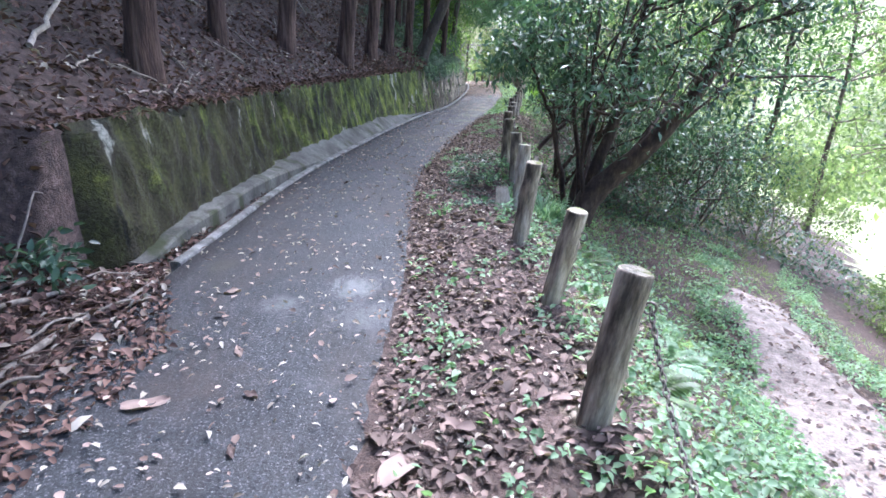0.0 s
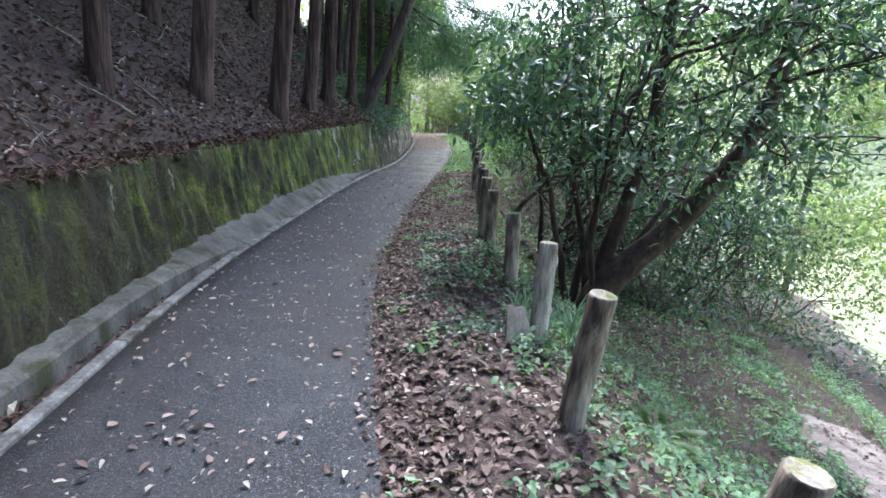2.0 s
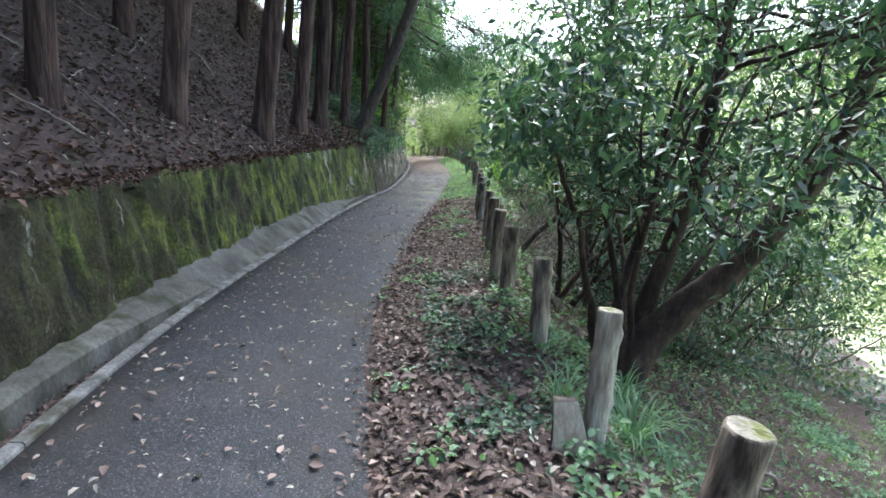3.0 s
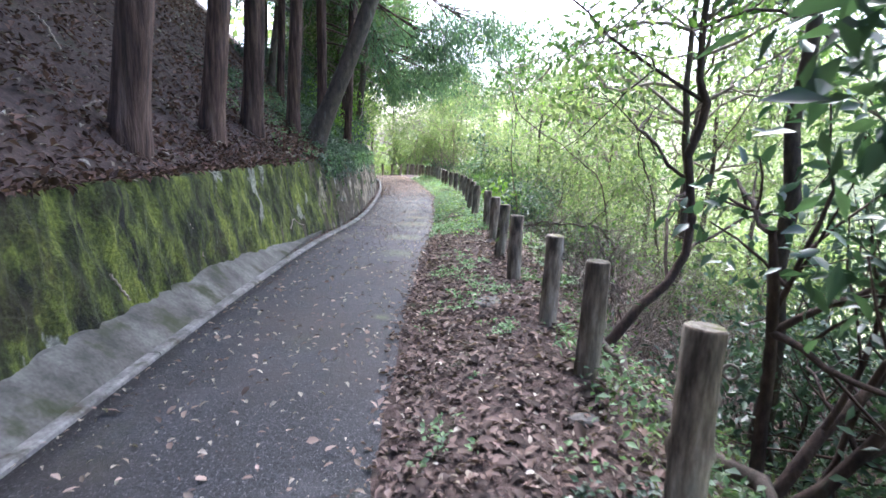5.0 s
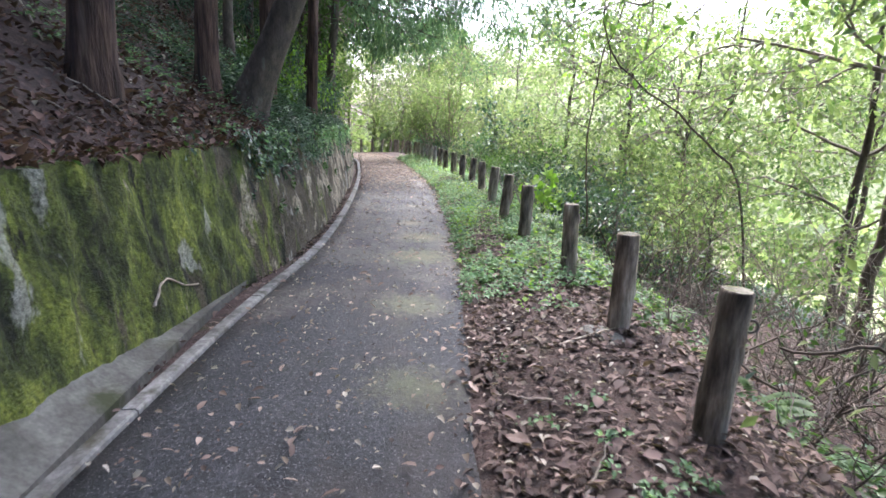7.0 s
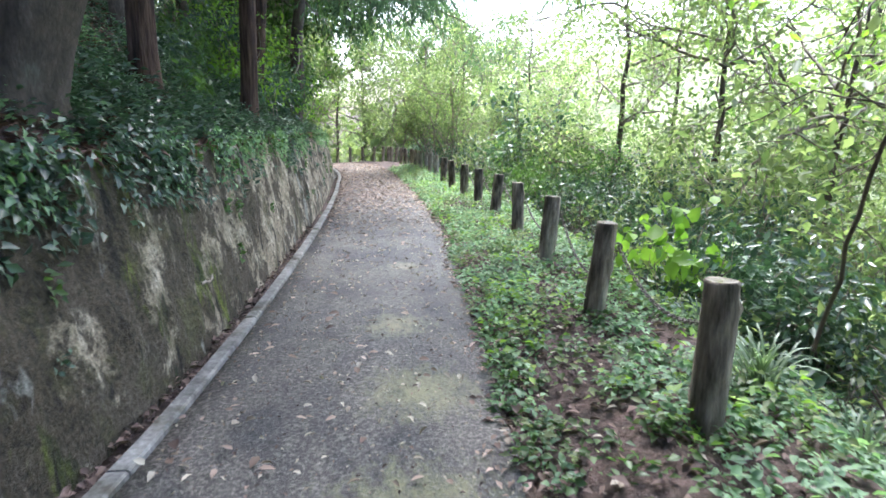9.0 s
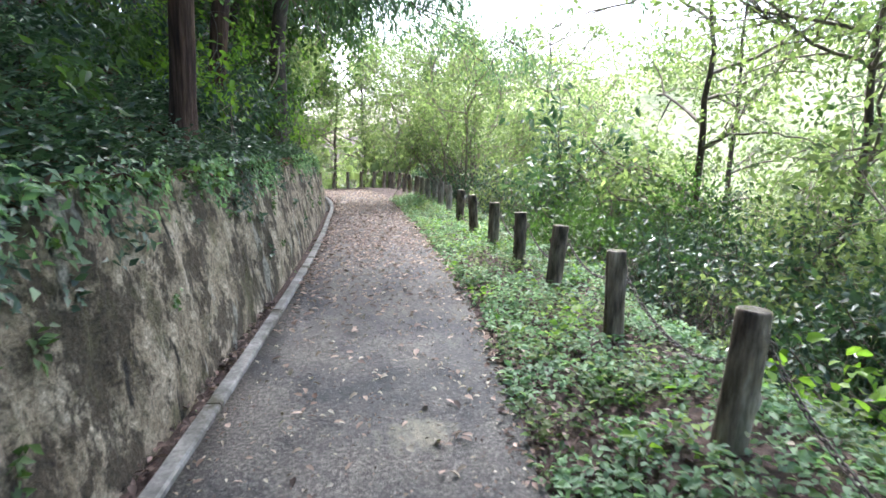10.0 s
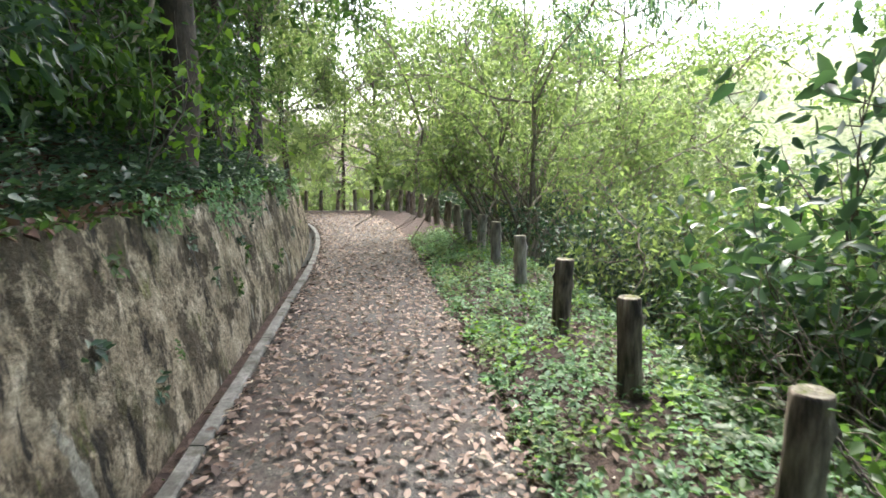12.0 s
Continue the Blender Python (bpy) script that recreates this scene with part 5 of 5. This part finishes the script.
def litter_bed(y, u):
    return left_edge(y) - 0.55 + 1.15 * u**1.3 * np.clip((5.4 - y) / 2.0, 0.3, 1)


scatter("litter", 5200, litter_bed, (0.5, 5.7), 0.062, L_BANK, 17, "deep brown leaf litter heaped at the wall end", "leaves", 0.05, tilt=0.6)
scatter("litter", 220, litter_bed, (0.5, 5.7), 0.08, L_PALE, 18, "pale dead leaves in the litter at the wall end", "leaves", 0.08, tilt=0.6)
low_plants(7000, green_part, (16.9, 36), 0.045, 0.12, L_COVER, 20, "low green ground cover on the verge", clump=-0.12, leaves=7, broad=True)
low_plants(3400, green_part, (17.2, 36), 0.05, 0.08, L_MID, 19, "dark green creeping plants on the verge", clump=-0.2, leaves=6)
low_plants(3200, green_part, (17.2, 36), 0.045, 0.2, L_LIGHT, 21, "light green weeds on the verge", clump=0.05, leaves=7)
low_plants(1200, green_part, (16.5, 36), 0.06, 0.18, L_LIME, 22, "taller bright green weeds on the verge", clump=0.15)
low_plants(700, green_part, (1.0, 9.5), 0.045, 0.1, L_COVER, 23, "scattered green weeds among dead leaves", clump=0.2, broad=True)
low_plants(1300, lambda y, u: right_edge(y) + 0.85 + 1.6 * u, (0.5, 9.0), 0.05, 0.15, L_COVER, 24, "lush green plants beyond the first posts", clump=0.12, broad=True)
low_plants(900, lambda y, u: right_edge(y) + 0.4 + 0.8 * u, (6.2, 10.0), 0.04, 0.06, L_DARK, 25, "dark green ground cover under the evergreen", clump=-0.05, leaves=6)
low_plants(600, lambda y, u: right_edge(y) + 1.1 + 0.9 * u, (9.5, 18), 0.05, 0.16, L_MID, 26, "bright green plants behind the posts", clump=0.2)
low_plants(1000, lambda y, u: right_edge(y) + 0.1 + 0.9 * u, (9.5, 17), 0.035, 0.06, L_COVER, 27, "sparse green weeds among dead leaves", clump=0.25)


def drape(n, ys, mat, seed, label, reach=0.5):
    """Ivy and weeds that hang over the brow of the wall, thinning out downwards."""
    rng = np.random.default_rng(seed)
    y = rng.uniform(*ys, n)
    s = 1.06 - reach * rng.uniform(0, 1, n) ** 2.2
    ok = np.array([noise.noise((a * 1.3, b * 1.5, seed)) > -0.1 + 0.5 * (1 - b) for a, b in zip(y, s)])
    y, s = np.repeat(y[ok], 7), np.repeat(s[ok], 7)
    m = len(y)
    off = rng.normal(size=(m, 3)) * (0.025, 0.06, 0.05)
    P = np.stack([left_edge(y) - wall_in(y) - BATTER * wall_height(y) * s + 0.05, y, level(y) + wall_height(y) * s], -1) + off
    D = np.stack([0.5 + 0.3 * rng.normal(size=m), rng.normal(size=m), -0.5 + 0.6 * rng.normal(size=m)], -1)
    N = unit(np.stack([np.ones(m), 0.5 * rng.normal(size=m), 0.8 + 0.4 * rng.normal(size=m)], -1))
    L = 0.06 * rng.uniform(0.5, 1.3, m)
    v, f = leaf_arrays(P, D, N, L, L * 0.55, False, 0.2)
    return tagged(big_mesh("hanging_ivy", v, f, mat), label, "plants", kind="stuff")


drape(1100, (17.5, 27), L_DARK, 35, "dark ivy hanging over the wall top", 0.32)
drape(900, (18.5, 36), L_COVER, 36, "green weeds hanging over the wall top", 0.25)
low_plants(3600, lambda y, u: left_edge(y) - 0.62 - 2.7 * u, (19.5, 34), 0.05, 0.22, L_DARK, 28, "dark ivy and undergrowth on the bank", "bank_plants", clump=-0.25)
low_plants(1500, lambda y, u: left_edge(y) - 0.62 - 1.9 * u, (18, 34), 0.05, 0.25, L_COVER, 29, "green undergrowth on the bank", "bank_plants", clump=0.0)
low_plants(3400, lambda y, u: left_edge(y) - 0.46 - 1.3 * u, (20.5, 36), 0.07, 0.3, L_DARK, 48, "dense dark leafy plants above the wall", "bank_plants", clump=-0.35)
scatter("trail_leaves", 900, lambda y, u: np.interp(y, [-8, 1, 4.1, 5.8, 7.5, 9.5, 12], [2.6, 2.95, 3.35, 3.8, 4.25, 5.3, 7.2]) + 1.2 * (u - 0.5), (0, 7.4), 0.06, L_DRY, 30, "brown dead leaves on the earth trail", "leaves", 0.03)
low_plants(2200, lambda y, u: np.interp(y, [-8, 1, 4.1, 5.8, 7.5, 9.5, 12], [2.6, 2.95, 3.35, 3.8, 4.25, 5.3, 7.2]) + np.where(u < 0.5, -0.36 - u, 0.36 + (u - 0.5) * 1.4), (0, 10), 0.045, 0.1, L_COVER, 31, "green weeds along the trail edges", "trail_weeds", clump=-0.1)
scatter("slope_plants", 11000, lambda y, u: right_edge(y) + 1.0 + 3.6 * u, (-1, 12), 0.06, L_COVER, 11, "green undergrowth on the slope below the fence", "plants", 0.08, 1.1, 0.5, lambda x, y, r: (r.uniform(0, 1, len(y)) < 0.75) & (np.abs(x - np.interp(y, [-8, 1, 4.1, 5.8, 7.5, 9.5, 12], [2.6, 2.95, 3.35, 3.8, 4.25, 5.3, 7.2])) > np.where(y < 7.4, 0.5, 0)), False, 0.15, 0.7)
scatter("slope_leaves", 5500, lambda y, u: right_edge(y) + 1.0 + 3.4 * u, (8.5, 18), 0.06, L_DRY, 43, "brown dead leaves on the slope below the fence", "leaves", 0.03, broad=False, tilt=0.4)
scatter("slope_grass", 26000, lambda y, u: right_edge(y) + 1.1 + 4.6 * u, (-1, 12), 0.06, L_LIGHT, 13, "short pale green grass on the slope", "grass", 0.03, 0.8, 0.22, lambda x, y, r: np.abs(x - np.interp(y, [-8, 1, 4.1, 5.8, 7.5, 9.5, 12], [2.6, 2.95, 3.35, 3.8, 4.25, 5.3, 7.2])) > np.where(y < 7.4, 0.5, 0), False, 0.1, 1.2)
scatter("slope_plants", 20000, lambda y, u: right_edge(y) + 1.4 + 8 * u, (10, 42), 0.1, L_DARK, 12, "tangled green undergrowth on the valley slope", "plants", 0.1, 1.0, 0.5, lambda x, y, r: r.uniform(0, 1, len(y)) < np.where((y < 19) & (x < right_edge(y) + 4.5), 0.08, 1.0), False, 0.15, 0.8)


# sedge tufts and ferns beside the posts
def build_tuft(name, x, y, n, length, seed, label, mat=L_SEDGE, width=0.012):
    rng = np.random.default_rng(seed)
    z = float(rough_ground(np.array([x]), np.array([y]))[0])
    vs, fs, base = [], [], 0
    for k in range(n):
        a, out = rng.uniform(0, 6.28), rng.uniform(0.4, 1.0)
        L = length * rng.uniform(0.6, 1.2)
        s = np.linspace(0, 1, 6)
        p = np.stack([np.cos(a) * out * L * s, np.sin(a) * out * L * s, L * (1.7 * s - (0.6 + 0.75 * out) * s * s)], -1) + (0.03 * rng.normal(), 0.03 * rng.normal(), 0)
        side = np.array([-np.sin(a), np.cos(a), 0]) * width * 0.5
        w = np.array([0.7, 1, 1, 0.8, 0.5, 0.05])[:, None]
        v = np.stack([p - side * w, p + side * w], 1).reshape(-1, 3)
        i = base + np.arange(5) * 2
        fs.append(np.stack([i, i + 1, i + 3, i + 2], -1))
        vs.append(v)
        base += 12
    ob = big_mesh(name, np.concatenate(vs), np.concatenate(fs), mat)
    ob.location = (x, y, z - 0.01)
    tagged(ob, label, "plant", name + "s along the fence")


for k, (x, y, n, L) in enumerate([(2.35, 19.1, 90, 0.34), (2.5, 18.7, 60, 0.28), (1.35, 6.55, 80, 0.42), (1.0, 6.75, 36, 0.3), (2.6, 20.0, 40, 0.25), (1.6, 7.4, 60, 0.4)]):
    build_tuft("sedge_tuft", x, y, n, L, 1200 + k, "arching pale-edged sedge tuft beside a fence post", L_SEDGE if y > 15 else L_COVER)


def build_fern(x, y, size, seed):
    rng = np.random.default_rng(seed)
    z = float(rough_ground(np.array([x]), np.array([y]))[0])
    fern = empty("fern", (x, y, z), "green fern with arching fronds on the slope", "plant", "ferns below the fence")
    for k in range(6):
        a = 6.28 * k / 6 + rng.uniform(-0.4, 0.4)
        s = np.linspace(0.12, 1, 16)
        p = np.stack([np.cos(a) * size * s, np.sin(a) * size * s, size * (0.9 * s - 0.75 * s * s)], -1)
        d = np.array([np.cos(a), np.sin(a), -0.1])
        side = np.array([-np.sin(a), np.cos(a), 0])
        P = np.concatenate([p, p])
        D = np.concatenate([np.tile(side + 0.5 * d, (16, 1)), np.tile(-side + 0.5 * d, (16, 1))])
        L = np.tile(size * 0.34 * np.sin(np.pi * np.clip(s * 0.9 + 0.12, 0, 1)) + 0.01, 2)
        v, f = leaf_arrays(P, D, np.tile([0.0, 0, 1], (32, 1)), L, L * 0.33, False, 0.1)
        big_mesh("frond", v, f, L_COVER if seed % 2 else L_MID, fern)


for k, (x, y, s) in enumerate([(1.55, 3.2, 0.32), (1.45, 4.4, 0.3), (1.6, 5.6, 0.34), (1.25, 1.9, 0.26), (2.2, 15.4, 0.34), (2.3, 14.7, 0.3), (2.6, 17.1, 0.34), (1.9, 4.0, 0.34), (2.1, 2.6, 0.3), (2.9, 26.4, 0.36), (2.95, 27.6, 0.36), (3.0, 25.2, 0.34)]):
    build_fern(x, y, s, 1300 + k)


# small leafy weeds on the verge
for k, (x, y) in enumerate([(0.55, 3.0), (0.75, 2.5), (0.5, 4.4), (0.45, 5.6), (0.8, 5.9), (0.55, 6.9), (0.3, 2.2), (0.9, 3.4), (0.35, 6.2), (0.75, 7.6)]):
    bush("verge_weed", "small green leafy weed on the verge", "plant", "weeds on the verge", x, y, 0.2, 0.14, 1400 + k, L_COVER, 0.055, 4, 3, 0.035, M_TWIG, 0.7, True, stem_r=0.003, level=0)


bush("hollow_plant", "small dark leafy plant at the end of the wall", "plant", "", -2.4, 3.95, 0.42, 0.3, 1420, L_DARK, 0.09, 5, 4, 0.07, M_TWIG, 0.5, True, stem_r=0.005, level=1)


# tufts that root in the joints of the wall
def build_wall_tufts(count, mat, seed):
    rng = np.random.default_rng(seed)
    vs, fs, base = [], [], 0
    for k in range(count):
        y, s, size = rng.uniform(18, 35), 1 - 0.75 * rng.uniform(0, 1) ** 2, rng.uniform(0.04, 0.1)
        n = 14
        a = rng.uniform(0, 6.28, n)
        foot = np.array((float(left_edge(y)) - float(wall_in(y)) - BATTER * float(wall_height(y)) * s + 0.03, y, float(level(y)) + float(wall_height(y)) * s))
        P = foot + rng.normal(size=(n, 3)) * (0.012, size * 0.5, size * 0.5)
        D = np.stack([np.full(n, 0.7), np.cos(a), np.sin(a) * 0.7 - 0.4], -1)
        N = unit(np.stack([np.ones(n), 0.4 * rng.normal(size=n), 0.6 + 0.4 * rng.normal(size=n)], -1))
        v, f = leaf_arrays(P, D, N, size * rng.uniform(0.5, 1.0, n), size * 0.4, False, 0.2)
        vs.append(v)
        fs.append(f + base)
        base += len(v)
    tagged(big_mesh("wall_plants", np.concatenate(vs), np.concatenate(fs), mat), "small green plants rooted in the wall face", "plants", kind="stuff")


build_wall_tufts(45, L_MID, 88)
build_wall_tufts(25, L_DARK, 89)


# weeds that grow out of the joint beside the kerb
for k, (x, y) in enumerate(low):
    bush("kerb_weed", "small bright green weed growing beside the kerb", "plant", "weeds along the kerb", x, y, 0.14, 0.16, 1480 + k, L_COVER if k % 2 else L_MID, 0.05, 5, 4, 0.03, M_TWIG, 0.5, False, stem_r=0.003, level=0)


# fallen sticks, roots, stones and stumps
def stick(name, pts, r, seed, label, mat=M_TWIG, group="fallen sticks on the bank", category="stick"):
    rng = np.random.default_rng(seed)
    p = np.array(pts, float)
    t = np.linspace(0, len(p) - 1, 14)
    line = np.stack([np.interp(t, np.arange(len(p)), p[:, c]) for c in range(3)], -1) + rng.normal(size=(14, 3)) * r * 0.5
    v, f = tubes([(line, np.linspace(r, r * 0.5, 14))], 7)
    return tagged(big_mesh(name, v, f, mat, None, True), label, category, group)


def lie(x, y, up=0.02):
    return (x, y, float(rough_ground(np.array([x]), np.array([y]))[0]) + up)


rng = np.random.default_rng(91)
for k in range(46):
    y = rng.uniform(1.5, 8.0)
    x = float(left_edge(y)) - (rng.uniform(0.0, 1.0) if y < 4.0 else rng.uniform(0.75, 1.8))
    a, L = rng.uniform(-0.6, 2.2), rng.uniform(0.25, 0.9)
    q = (x + L * math.cos(a), y + L * math.sin(a))
    if q[0] > float(left_edge(q[1])) + 0.05:
        continue
    stick("fallen_stick", [lie(x, y), lie((x + q[0]) / 2, (y + q[1]) / 2, 0.04), lie(*q)], rng.uniform(0.005, 0.016), 1500 + k, "dry brown fallen stick on the leafy bank", M_TWIG if k % 3 else M_PALE)
for k in range(40):
    y = rng.uniform(8, 23)
    x = float(left_edge(y)) - rng.uniform(1.0, 3.6)
    a, L = rng.uniform(-0.8, 0.8) + (1.57 if k % 2 else 0), rng.uniform(0.3, 1.1)
    q = (x - abs(L * math.cos(a)), y + L * math.sin(a))
    stick("fallen_stick", [lie(x, y, 0.03), lie((x + q[0]) / 2, (y + q[1]) / 2, 0.06), lie(*q, 0.04)], rng.uniform(0.006, 0.018), 1800 + k, "dry brown fallen stick on the leafy bank", M_TWIG if k % 3 else M_PALE)
for k in range(16):
    x, y = rng.uniform(-2.4, -1.75), rng.uniform(2.6, 4.0)
    a, L = rng.uniform(-0.9, 0.9) + 1.2, rng.uniform(0.4, 0.9)
    q = (min(x + L * math.cos(a), -1.6), min(y + L * math.sin(a), 4.6))
    stick("bank_root", [lie(x, y, 0.02), lie((x + q[0]) / 2, (y + q[1]) / 2, 0.1), lie(*q, 0.04)], rng.uniform(0.007, 0.014), 1950 + k, "brown root in the litter at the wall end", M_CEDAR if k % 2 else M_TWIG, "roots at the wall end", "root")
stick("fallen_branch", [lie(-1.95, 1.6, 0.04), lie(-1.87, 2.6, 0.05), lie(-1.85, 3.6, 0.05), lie(-1.8, 4.6, 0.05)], 0.03, 1, "long fallen branch lying along the path edge")
stick("fallen_branch", [lie(-2.6, 2.6, 0.06), lie(-2.2, 3.6, 0.06), lie(-1.85, 4.3, 0.04)], 0.024, 2, "long fallen branch lying along the path edge")
stick("fallen_branch", [lie(-3.4, 5.6, 0.05), lie(-3.35, 6.0, 0.5), lie(-3.5, 6.3, 0.95)], 0.028, 3, "dead forked branch standing on the bank", M_PALE)
stick("bare_branch", [(-1.1, 30.0, 1.3), (-0.96, 30.0, 1.9), (-0.79, 30.0, 2.14), (-0.6, 30.0, 2.39), (-0.45, 30.0, 2.7), (-0.4, 30.0, 3.1)], 0.03, 6, "bare pale branch leaning out from the bank", M_PALE, "", "branch")
stick("fallen_log", [lie(1.9, 9.0, 0.03), lie(1.75, 10.2, 0.05), lie(1.72, 11.4, 0.06), lie(1.68, 12.0, 0.08)], 0.06, 4, "dark fallen log lying behind the fence", M_BARK, "", "log")
for k, (x, y, L, a) in enumerate([(0.65, 10.0, 0.5, 2.0), (0.9, 13.5, 0.4, 0.3), (0.75, 14.4, 0.45, 0.9), (0.95, 15.2, 0.35, 2.4), (0.5, 12.0, 0.3, 1.2), (1.2, 15.8, 0.5, 0.4), (-0.4, 14.8, 0.25, 0.2), (0.9, 25.0, 0.3, 0.3), (0.6, 24.4, 0.26, 2.8)]):
    stick("verge_stick", [lie(x, y, 0.03), lie(x + L * math.cos(a), y + L * math.sin(a), 0.03)], 0.008, 1600 + k, "dry thin stick among the dead leaves", M_PALE if k % 2 else M_TWIG, "sticks on the verge")


def wall_point(y, s, out=0.012):
    h = float(wall_height(y))
    return (float(left_edge(y)) - float(wall_in(y)) - BATTER * h * s + out, y, float(level(y)) + h * s)


for k, pts in enumerate([[(16.5, 0.2), (16.62, 0.28), (16.75, 0.3), (16.9, 0.22), (17.1, 0.17)], [(12.2, 0.45), (12.3, 0.3), (12.35, 0.24)], [(13.6, 0.6), (13.7, 0.45), (13.72, 0.3)], [(21.2, 0.75), (21.25, 0.6), (21.2, 0.5)], [(20.7, 0.3), (20.85, 0.27), (21.0, 0.33), (21.1, 0.22)], [(25.3, 0.55), (25.5, 0.48), (25.6, 0.3)], [(8.6, 0.95), (8.65, 0.8), (8.62, 0.7)]]):
    stick("wall_root", [wall_point(y, s) for y, s in pts], 0.011, 1700 + k, "pale root clinging to the retaining wall", M_PALE, "roots on the wall", "root")


def build_stone(name, x, y, sx, sy, sz, seed, label, mat=M_STONE):
    bm = bmesh.new()
    bmesh.ops.create_icosphere(bm, subdivisions=3, radius=1)
    for v in bm.verts:
        n = 1 + 0.22 * noise.noise(v.co * 1.3 + Vector((seed, 0, 0))) + 0.06 * noise.noise(v.co * 5)
        v.co = Vector((v.co.x * sx * n, v.co.y * sy * n, max(min(v.co.z * 1.6, 0.8), -1) * sz * n))
    me = bpy.data.meshes.new(name)
    bm.to_mesh(me)
    bm.free()
    me.materials.append(mat)
    ob = new(name, me)
    ob.location = lie(x, y, sz * 0.35)
    ob.rotation_euler = (0, 0, seed)
    tagged(ob, label, "stone", "stones on the verge")


build_stone("flat_stone", 0.92, 12.6, 0.17, 0.1, 0.02, 1, "flat grey stone lying among dead leaves")
build_stone("flat_stone", 1.55, 15.95, 0.15, 0.09, 0.02, 2, "flat pale stone at the foot of a post")
build_stone("small_stone", 1.0, 10.6, 0.09, 0.06, 0.02, 3, "small grey stone among dead leaves")
build_stone("small_stone", 1.22, 9.95, 0.1, 0.08, 0.02, 4, "small grey stone among dead leaves")


def build_stump():
    """The split stump, bark outside and a pale torn face, beside the barkless post."""
    x, y = float(right_edge(6.3)) + 0.92, 6.2
    ob = empty("split_stump", lie(x, y, 0), "split dark stump with a pale torn face", "stump")
    v, f = [], []
    for i, z in enumerate(np.linspace(-0.1, 0.25, 7)):
        for k in range(10):
            a = math.pi * (0.35 + 1.15 * k / 9)
            r = 0.085 * (1.1 - 1.6 * max(z, 0))
            v.append((r * math.cos(a) - 0.25 * max(z - 0.1, 0), r * math.sin(a) * 1.1, z + 0.02 * math.sin(k * 2.1) * (i == 6)))
    for i in range(6):
        for k in range(9):
            f.append((i * 10 + k, i * 10 + k + 1, i * 10 + k + 11, i * 10 + k + 10))
    f.append(tuple(60 + k for k in range(10)))
    mesh_object("bark", v, f, M_BARK, ob)
    w = [p for i in range(7) for p in (v[i * 10], tuple((np.array(v[i * 10]) + np.array(v[i * 10 + 9])) / 2 + np.array((0.004, 0, 0))), v[i * 10 + 9])]
    g = [(i * 3 + k, i * 3 + k + 1, i * 3 + k + 4, i * 3 + k + 3) for i in range(6) for k in range(2)]
    mesh_object("torn_face", w, g, M_PALE, ob)["label"] = "pale torn wood"
    ob.rotation_euler, ob.scale = (0, -0.12, -1.3), (0.95, 0.95, 0.95)


build_stump()


def big_leaf(x, y, size, turn, seed, label="large curled brown fallen leaf on the ground"):
    """A large dead leaf with its midrib and curled edges."""
    bm = bmesh.new()
    n, m = 9, 5
    vs = []
    for i in range(n):
        s = i / (n - 1)
        w = size * 0.24 * math.sin(math.pi * min(0.06 + s * 0.94, 1)) ** 0.8
        for j in range(m):
            u = j / (m - 1) * 2 - 1
            vs.append(bm.verts.new((w * u, size * s, 0.05 * size + 0.25 * w * u * u + 0.07 * size * math.sin(s * 3 + seed) + 0.01 * math.sin(7 * s + 5 * u))))
    for i in range(n - 1):
        for j in range(m - 1):
            bm.faces.new((vs[i * m + j], vs[i * m + j + 1], vs[(i + 1) * m + j + 1], vs[(i + 1) * m + j]))
    me = bpy.data.meshes.new("fallen_leaf")
    bm.to_mesh(me)
    bm.free()
    me.materials.append(L_RED if seed % 2 else L_DRY)
    me.shade_smooth()
    ob = new("fallen_leaf", me)
    on = float(left_edge(y)) < x < float(right_edge(y))
    ob.location = (x, y, 0.02) if on else lie(x, y, 0.02)
    ob.rotation_euler = (0, 0, turn)
    tagged(ob, label, "leaf", "large fallen leaves")


for k, (x, y, s, a) in enumerate([(0.22, 2.3, 0.28, -0.5), (0.18, 2.55, 0.2, 0.1), (-1.12, 2.75, 0.22, -1.1), (0.35, 3.75, 0.16, 0.3), (-0.75, 3.3, 0.1, 0.5), (-0.5, 2.9, 0.09, 1.2), (-1.1, 4.2, 0.12, 2.0), (0.4, 5.4, 0.15, 0.2), (0.9, 2.4, 0.1, 1.0), (-0.2, 5.0, 0.09, 0.7), (0.3, 3.35, 0.1, 2.5), (-0.45, 2.45, 0.08, 0.4), (0.75, 14.9, 0.14, 0.8), (0.45, 6.55, 0.15, 0.2)]):
    big_leaf(x, y, s, a, k + 1)
bpy.data.objects["fallen_leaf"]["label"] = "very large curled brown leaf at the asphalt edge"


def build_drain():
    """A black open gutter that curves away behind the end of the wall."""
    g = []
    for t in np.linspace(0, 1, 14):
        y = 33.6 + 4.6 * t
        x = float(left_edge(y)) - 0.2
        z = float(level(y))
        g.append([(x - 0.11, y, z + 0.1), (x - 0.1, y, z + 0.1), (x - 0.085, y, z - 0.04), (x, y, z - 0.055), (x + 0.075, y, z - 0.03), (x + 0.085, y, z + 0.04), (x + 0.095, y, z + 0.04), (x + 0.08, y, z - 0.06), (x - 0.1, y, z - 0.07)])
    tagged(sheet("drain_channel", np.array(g), M_DRAIN, None, True), "black open drain channel at the wall end", "drain")


build_drain()
